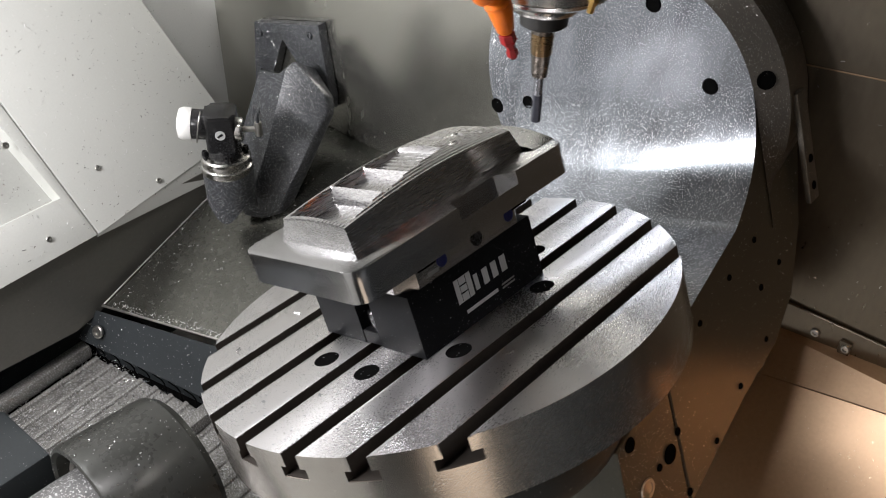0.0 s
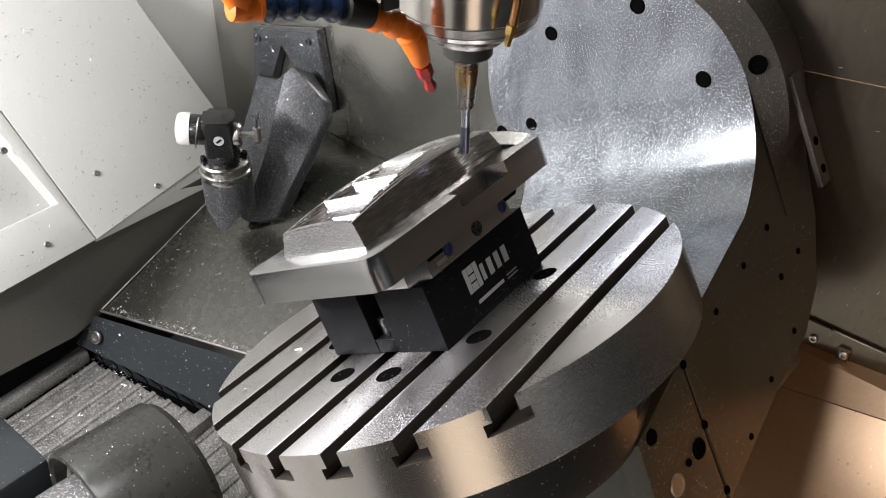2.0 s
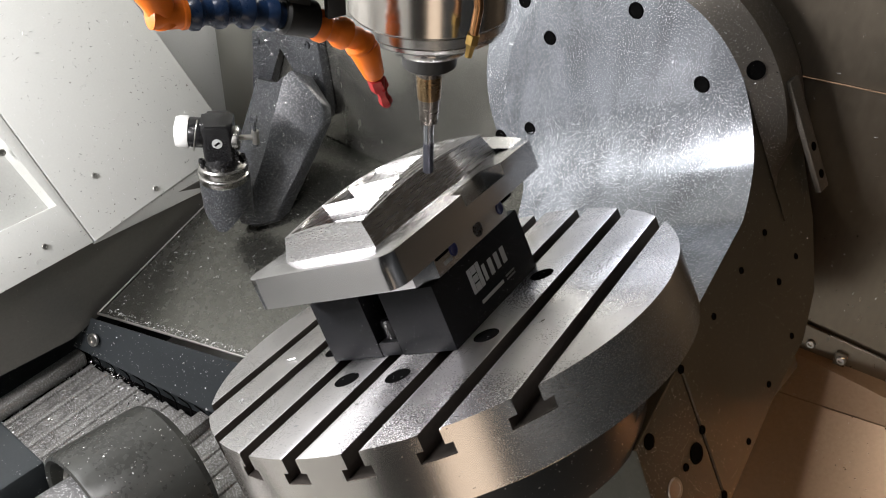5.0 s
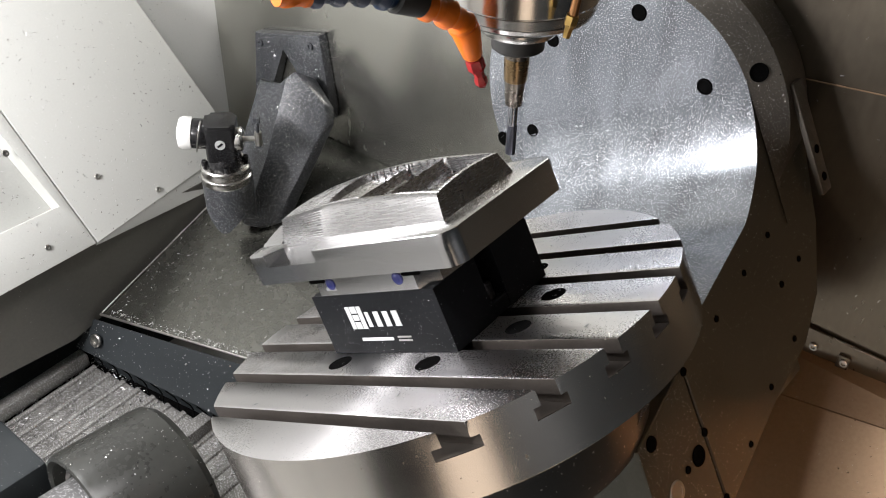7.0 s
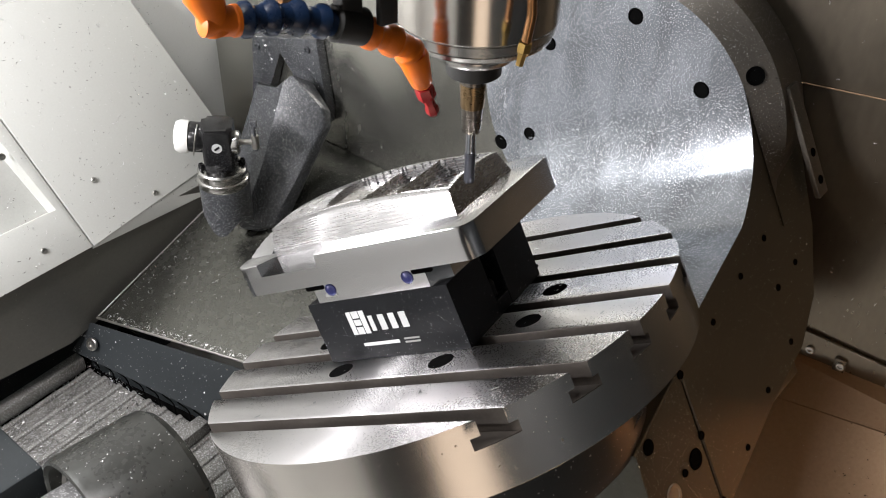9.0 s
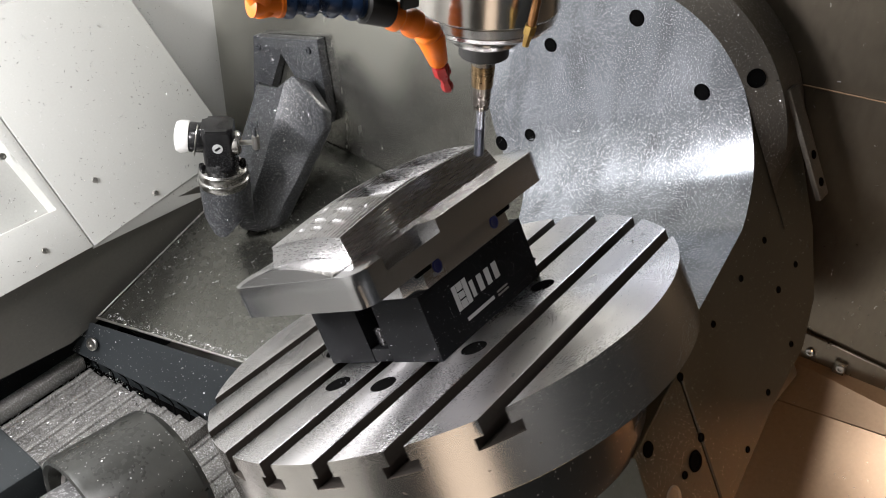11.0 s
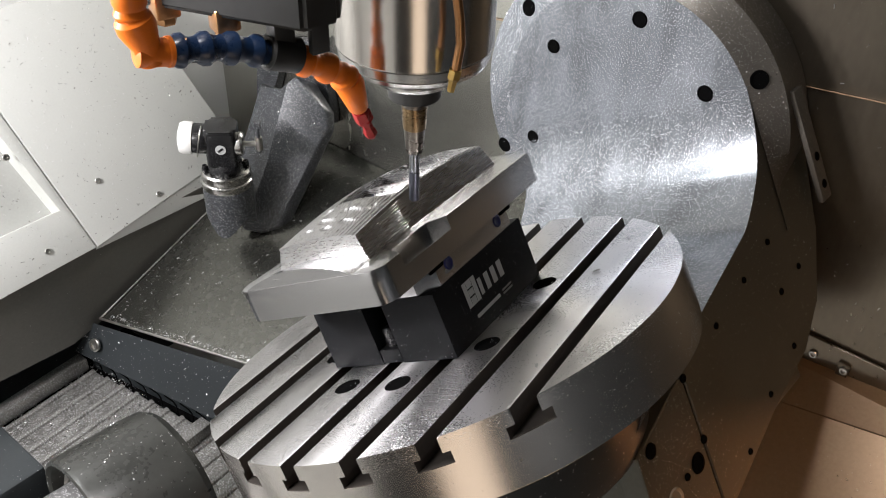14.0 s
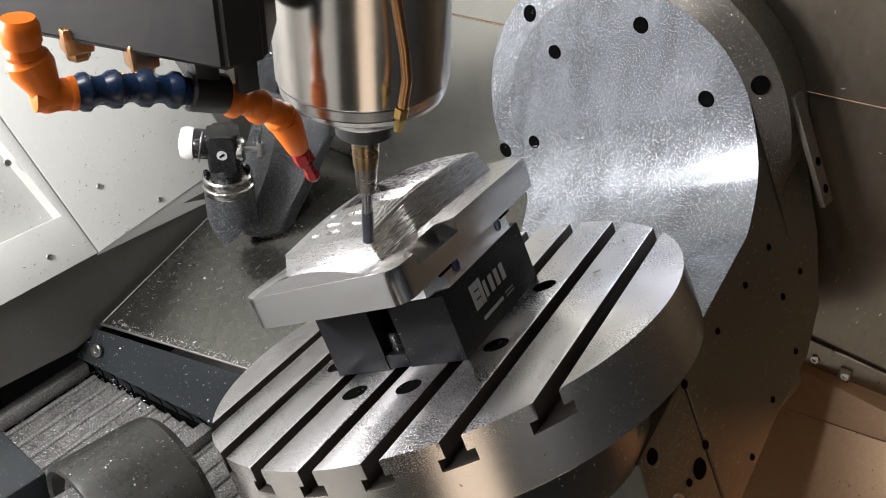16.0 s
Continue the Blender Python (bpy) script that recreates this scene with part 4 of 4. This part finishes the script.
hose([(-0.0185, -0.2143, 0.2100), (-0.0146, -0.1984, 0.2072), (-0.0103, -0.1809, 0.2041), (-0.0060, -0.1630, 0.1978), (-0.0023, -0.1480, 0.1920), (0.0015, -0.1330, 0.1862)], BLUE, "hose_segment")
part("hose_elbow", bm_lathe([(0.0098, 0.0), (0.0106, 0.002), (0.0094, 0.006), (0.0106, 0.009), (0.0106, 0.018), (0.0090, 0.022)], 24, along((-0.0232, -0.2337, 0.2375), (-0.0228, -0.2320, 0.27))), ORANGE, head, "orange hose end")
b = bm_lathe([(0.0095, 0.0), (0.0122, 0.003), (0.0128, 0.009), (0.0092, 0.022), (0.0088, 0.034)], 24, along((-0.0232, -0.2337, 0.2390), (-0.0212, -0.2255, 0.2080)))
b = bm_lathe([(0.0048, -0.010), (0.0088, -0.009), (0.0093, 0.002), (0.0093, 0.010), (0.0101, 0.011), (0.0101, 0.0135), (0.0080, 0.0145)], 24, along((-0.0214, -0.2262, 0.2120), (-0.0185, -0.2143, 0.2098)), b)
part("hose_elbow", b, ORANGE, head, "orange elbow fitting")
ALONG_HOSE = pose(0, 0, 0, 0, 0, 76)
part("hose_clamp", bm_lathe([(0.0105, -0.013), (0.0128, -0.0115), (0.0128, 0.0115), (0.0105, 0.013)], 28, along((0.0003, -0.1375, 0.1885), (0.0040, -0.1225, 0.1827))), HEAD_BLACK, head, "black hose clamp")
part("clamp_post", bm_box(-0.008, 0.008, -0.007, 0.007, -0.004, 0.026, 0.002, 2), HEAD_BLACK, head, "black bracket under the carrier", Matrix.Translation((0.0003, -0.1375, 0.1925)) @ ALONG_HOSE)
part("clamp_post", bm_box(-0.007, 0.007, -0.003, 0.003, -0.012, 0.020, 0.001, 2), HEAD_BLACK, head, "black bracket under the carrier", Matrix.Translation((0.018, -0.119, 0.2005)) @ ALONG_HOSE)
for fx, fy, fz in ((-0.075, -0.176, 0.2115), (-0.033, -0.158, 0.2085)):
    b = bm_box(-0.009, 0.009, -0.008, 0.008, -0.006, 0.012, 0.002, 2)
    bm_lathe([(0.0070, -0.011), (0.0078, -0.009), (0.0078, -0.005)], 6, None, b)
    part("pipe_fitting", b, COPPER, head, "tarnished brass pipe fitting", Matrix.Translation((fx, fy, fz)) @ ALONG_HOSE)
hose([(0.0030, -0.1274, 0.1815), (0.0066, -0.1120, 0.1733), (0.0113, -0.0935, 0.1615), (0.0128, -0.0865, 0.1500)], ORANGE, "orange_segment")
part("orange_cone", bm_lathe([(0.0104, 0.0), (0.0112, 0.004), (0.0078, 0.026), (0.006, 0.0285)], 24, along((0.0124, -0.0878, 0.1540), (0.0149, -0.0780, 0.1244))), ORANGE, head, "orange conical hose end")
part("nozzle", bm_lathe([(0.0066, 0.0), (0.0072, 0.001), (0.0072, 0.010), (0.0045, 0.0115), (0.004, 0.018), (0.0052, 0.020), (0.0052, 0.025), (0.003, 0.028)], 6, along((0.0148, -0.0783, 0.1258), (0.0174, -0.0676, 0.0975))), RED, head, "red hexagonal nozzle")
pipe = [(0.068, -0.043, 0.33), (0.0695, -0.0405, 0.25), (0.0745, -0.036, 0.205), (0.0755, -0.035, 0.185), (0.0735, -0.037, 0.165)]
b = None
for p0, p1 in zip(pipe, pipe[1:]):
    b = bm_lathe([(0.0005, -0.001), (0.0036, 0.0), (0.0036, (Vector(p1) - Vector(p0)).length), (0.0005, (Vector(p1) - Vector(p0)).length + 0.001)], 14, along(p0, p1), b)
part("coolant_pipe", b, COPPER, head, "bent copper coolant pipe")
part("brass_nozzle", bm_lathe([(0.0032, 0.0), (0.0052, 0.001), (0.0052, 0.008), (0.0036, 0.010), (0.0030, 0.019)], 6, along((0.0735, -0.037, 0.166), (0.0705, -0.039, 0.147))), BRASS, head, "brass nozzle tip")


# ---------------------------------------------------------------- loose chips
def scatter(name, frame_, u0, u1, v0, v1, count, size, label, seed, keep=None):
    """Curled slivers strewn over a flat patch given by its frame."""
    rnd = random.Random(seed)
    verts, faces = [], []
    for _ in range(count):
        u, v = rnd.uniform(u0, u1), rnd.uniform(v0, v1)
        if keep and not keep(u, v, rnd):
            continue
        a, ln, wd, up = rnd.uniform(0, 6.28), size * rnd.uniform(0.4, 1.8) ** 1.5, size * rnd.uniform(0.12, 0.35), size * rnd.uniform(0.05, 0.4)
        ca, sa = math.cos(a), math.sin(a)
        bend = rnd.uniform(-0.6, 0.6) * ln
        base = len(verts)
        for k in range(3):
            t = (k - 1) * ln / 2
            off = bend * (k - 1) ** 2 * 0.5
            for w in (-wd / 2, wd / 2):
                x, y = t, off + w
                verts.append(tuple(frame_ @ Vector((u + ca * x - sa * y, v + sa * x + ca * y, 0.0003 + up * (1 if w > 0 else 0.1) * (0.4 if k == 1 else 1)))))
        for k in range(2):
            i = base + 2 * k
            faces.append((i, i + 1, i + 3, i + 2))
    me = bpy.data.meshes.new(name)
    me.from_pydata(verts, [], faces)
    me.materials.append(CHIP)
    return tagged(new(name, me), label, "metal chips", "", "stuff")


def plane_frame(o, ax, ay):
    o, ax, ay = Vector(o), Vector(ax).normalized(), Vector(ay)
    ay = (ay - ax * ay.dot(ax)).normalized()
    n_ = ax.cross(ay)
    return Matrix(((ax.x, ay.x, n_.x, o.x), (ax.y, ay.y, n_.y, o.y), (ax.z, ay.z, n_.z, o.z), (0, 0, 0, 1)))


scatter("chips", SLANT, -0.25, 0.33, 0.01, 0.55, 1300, 0.0024, "fine aluminium chips stuck to the painted cover", 1)
CH = plane_frame((-0.80, 0.023, -0.471), (1, 0.25, 0.104), (0, 0.926, 0.371))
scatter("chips", CH, 0.02, 0.55, 0.005, 0.36, 700, 0.0028, "aluminium chips on the wet chute sheet", 2, lambda u, v, r: r.random() < 0.25 + 0.75 * max(0, 1 - u * 3.2))
scatter("chips", CH, 0.02, 0.55, 0.000, 0.010, 520, 0.0024, "aluminium chips along the chute edge", 3)
scatter("chips", pose(0, 0, -0.5945, 0, 0, 4), -0.85, -0.30, -0.45, 0.07, 9000, 0.0036, "fine aluminium chips heaped on the conveyor belt", 5)
scatter("chips", plane_frame((0.0, 0.498, 0.0), (1, 0, 0), (0, 0, 1)) @ pose(0, 0, 0, 180, 0, 0), -0.75, 0.5, -0.5, 0.3, 420, 0.0022, "stray chips stuck to the back wall", 6)


def dust_on(ob, count, size, seed, keep=None, toward=None, label="glittering aluminium dust", surface=None):
    """Tiny tilted flakes clinging to every face of a part, as one mesh under the same thing."""
    rnd = random.Random(seed)
    me = ob.data
    me.calc_loop_triangles()
    tris = [[me.vertices[i].co.copy() for i in t.vertices] for t in me.loop_triangles]
    ends = [float(a) for a in np.cumsum([(q[1] - q[0]).cross(q[2] - q[0]).length for q in tris])]
    verts, faces = [], []
    for p in rnd.choices(range(len(tris)), cum_weights=ends, k=count):
        q0, q1, q2 = tris[p]
        u, v = rnd.random(), rnd.random()
        if u + v > 1:
            u, v = 1 - u, 1 - v
        at_ = q0 + (q1 - q0) * u + (q2 - q0) * v
        if keep and not keep(at_, rnd):
            continue
        n_ = (q1 - q0).cross(q2 - q0).normalized()
        if toward is not None and n_.dot(toward) < 0:
            n_ = -n_
        n_t = (n_ + Vector([rnd.gauss(0, 0.38) for _ in range(3)])).normalized()
        e1 = n_t.orthogonal().normalized()
        e2 = n_t.cross(e1)
        a, sz = rnd.uniform(0, 6.28), size * rnd.uniform(0.5, 1.0) * (1.8 if rnd.random() < 0.08 else 1.0)
        d1, d2 = e1 * math.cos(a) + e2 * math.sin(a), e2 * math.cos(a) - e1 * math.sin(a)
        c_ = at_ + n_ * sz * 0.35
        i = len(verts)
        verts += [tuple(c_ + d1 * sz * 0.6), tuple(c_ + d2 * sz * 0.4), tuple(c_ - d1 * sz * 0.6), tuple(c_ - d2 * sz * 0.4)]
        faces.append((i, i + 1, i + 2, i + 3))
    dm = bpy.data.meshes.new("chip_dust")
    dm.from_pydata(verts, [], faces)
    dm.materials.append(surface or CHIP)
    d = new("chip_dust", dm)
    d.parent = ob.parent
    d.matrix_basis = ob.matrix_basis.copy()
    d["label"] = label
    return d


def wiped(at_, rnd):
    """Fewer flakes where fingers have wiped the face."""
    q = SW0.inverted() @ at_
    near = 0.0
    for x, z, h in ((-0.075, 0.035, 0.030), (-0.048, 0.055, 0.042), (-0.018, 0.075, 0.040), (0.012, 0.070, 0.044), (0.040, 0.080, 0.040), (0.085, 0.075, 0.036), (0.115, 0.065, 0.034)):
        near = max(near, 1 - math.hypot((q.x - x - 0.15 * (q.z - z)) / 0.013, (q.z - z) / h))
    if q.z < -0.02 and rnd.random() < 0.4:
        return False
    return rnd.random() > 0.95 * min(1, near * 2.2)


parts_of = {o.name.split(".")[0]: o for o in sw.children}
dust_on(parts_of["face_plate"], 24000, 0.0010, 21, wiped, Vector((0, -1, 0.6)), "fine aluminium dust on the face plate", DUST)
for k, o in enumerate([o for o in sw.children if o.name.split(".")[0] == "rim"]):
    dust_on(o, 4200, 0.0011, 22 + 7 * k, None, Vector((0, -1, 0.2)), "fine aluminium dust on the bevelled rim")
for k, o in enumerate([o for o in sw.children if o.name.split(".")[0] in ("side_plate", "front_side_plate")]):
    dust_on(o, 2400, 0.0011, 41 + k, lambda p, r: p.x > 0.02, Vector((1, 0, 0.3)), "stray chips stuck to the dark side plate")
for k, o in enumerate([o for o in br.children if o.name.split(".")[0] in ("mounting_plate", "arm", "post")]):
    dust_on(o, (2200, 4200, 1200)[k % 3], 0.0015, 31 + k)


# chips on the guard, the drum and the riser
for o in [o for o in guard.children if o.name.split(".")[0] == "plate"]:
    dust_on(o, 2600, 0.0030, 59, lambda p, r: r.random() < 0.10 + 0.75 * max(0.0, 1 - (p.x + 0.835) / 0.10) + (0.3 if p.z > -0.468 + 0.10 * (p.x + 0.8) else 0.0), Vector((0.3, -0.4, 1)), "aluminium chips lying on the guard plate")
for o in [o for o in drum.children if o.name.split(".")[0] == "shell"]:
    dust_on(o, 700, 0.0022, 61, None, None, "bright chips stuck to the wet drum")
for o in [o for o in riser.children if o.name.split(".")[0] == "block"]:
    dust_on(o, 900, 0.0008, 63, lambda p, r: r.random() < 0.15 + 0.85 * max(0.0, 1 - p.z / 0.035), None, "fine chips on the black riser")

# small pieces belong to the part that carries them
def seat(thing_, child, host):
    hosts = [o for o in thing_.children if o.name.split(".")[0] == host]
    for o in [o for o in thing_.children if o.name.split(".")[0] == child]:
        o.parent = hosts[0]


for thing_, child, host in ((pr_, "cap", "barrel"), (pr_, "wire_loop", "barrel"), (pr_, "badge_print", "badge"), (pr_, "stylus_tip", "cross_stem"), (pr_, "stem", "collar"),
                            (head, "brass_nozzle", "coolant_pipe"), (head, "nozzle", "orange_cone"), (head, "holder_band", "tool_holder"), (sw, "bolt_hole", "face_plate"),
                            (sw, "screw", "side_plate"), (sw, "tapped_hole", "front_side_plate"), (sw, "strip_hole", "stop_strip"), (riser, "emblem", "block"), (riser, "print_bar", "block"),
                            (plate, "plug", "plate_body"), (plate, "slit", "plate_body"), (plate, "side_screw", "plate_body"), (drum, "ring", "shell"), (table, "fixing_hole", "table_body")):
    seat(thing_, child, host)


# ---------------------------------------------------------------- movement
def motions():
    back = [(0, 8.4), (0.1, 6.0), (0.2, 2.2), (0.3, 0.4), (0.4, 0.0)]
    turn = [(0, -183.0), (0.2, -179.0), (0.4, -176.9), (0.5, -176.5), (1, -175.5), (1.5, -174.4), (2, -173.4), (2.5, -172.3), (3, -171.3), (3.5, -171.0), (4, -170.6), (4.2, -170.5),
            (5.0, -168.0), (5.7, -158.0), (6.1, -142.0), (6.3, -128.0), (6.4, -118.0), (6.5, -104.0), (6.6, -92.5), (6.7, -88.0), (6.8, -86.5), (7, -85.5), (7.5, -83.7), (8, -81.5), (8.5, -79.3), (9, -77.5), (9.2, -76.8),
            (9.8, -60.0), (10.3, -30.0), (10.8, -2.0), (11.1, 8.0), (11.3, 9.6), (11.5, 9.65), (12, 9.6), (12.5, 9.7), (13, 9.6), (13.5, 10.1), (14, 11.3), (14.5, 12.5), (15, 13.6), (15.5, 14.8), (16, 15.7)]

    def at(rows, t):
        for (a, x), (c, y) in zip(rows, rows[1:]):
            if a <= t <= c:
                return x + (y - x) * (t - a) / (c - a)
        return rows[-1][1] if t > rows[-1][0] else rows[0][1]

    times = sorted({t for t, _ in back} | {t for t, _ in turn})
    rows = [(t, table_pose(at(back, t), at(turn, t))) for t in times]
    for carried in (table, riser, plate, work):
        walk(carried, rows)
    walk(sw, [(t, swivel(a)) for t, a in back] + [(16, swivel(0))])
    tips = [(0, 0.016, 0.1217, 0.1683), (0.3, -0.0054, 0.1054, 0.166), (0.5, -0.0074, 0.0988, 0.1648), (1, -0.0114, 0.0825, 0.1625), (1.5, -0.0147, 0.0672, 0.1607),
            (2, -0.01, 0.0444, 0.1633), (2.5, -0.01, 0.028, 0.1633), (3, -0.0047, 0.0068, 0.1664), (3.5, -0.0033, -0.0109, 0.1671), (4, -0.0009, -0.0309, 0.1685),
            (5.0, 0.01, -0.03, 0.19), (6.0, 0.02, -0.02, 0.175), (6.3, 0.0242, -0.0139, 0.1635), (6.4, 0.0324, -0.0009, 0.1699), (6.5, 0.0423, 0.0203, 0.1834), (6.6, 0.0452, 0.0277, 0.1884),
            (7, 0.0472, 0.0366, 0.1958), (7.5, 0.0381, 0.0321, 0.1906), (8, 0.0363, 0.0199, 0.1896), (8.5, 0.0411, 0.001, 0.1923), (9, 0.0483, -0.0197, 0.1964), (9.2, 0.049, -0.027, 0.197),
            (10.2, 0.03, 0.02, 0.21), (11.0, 0.0, 0.055, 0.172), (11.5, -0.0064, 0.0502, 0.1654), (12, -0.0118, 0.0383, 0.1623), (12.5, -0.0164, 0.0259, 0.1597), (13, -0.0069, -0.0016, 0.1651),
            (13.5, -0.0001, -0.0233, 0.169), (14, -0.0016, -0.0393, 0.1681), (14.5, 0.0009, -0.0565, 0.1695), (15, 0.0082, -0.0791, 0.1737), (15.5, 0.0133, -0.0998, 0.1765), (16, 0.0174, -0.1188, 0.1789)]
    walk(head, [(t, pose(x, y, z)) for t, x, y, z in tips])


motions()
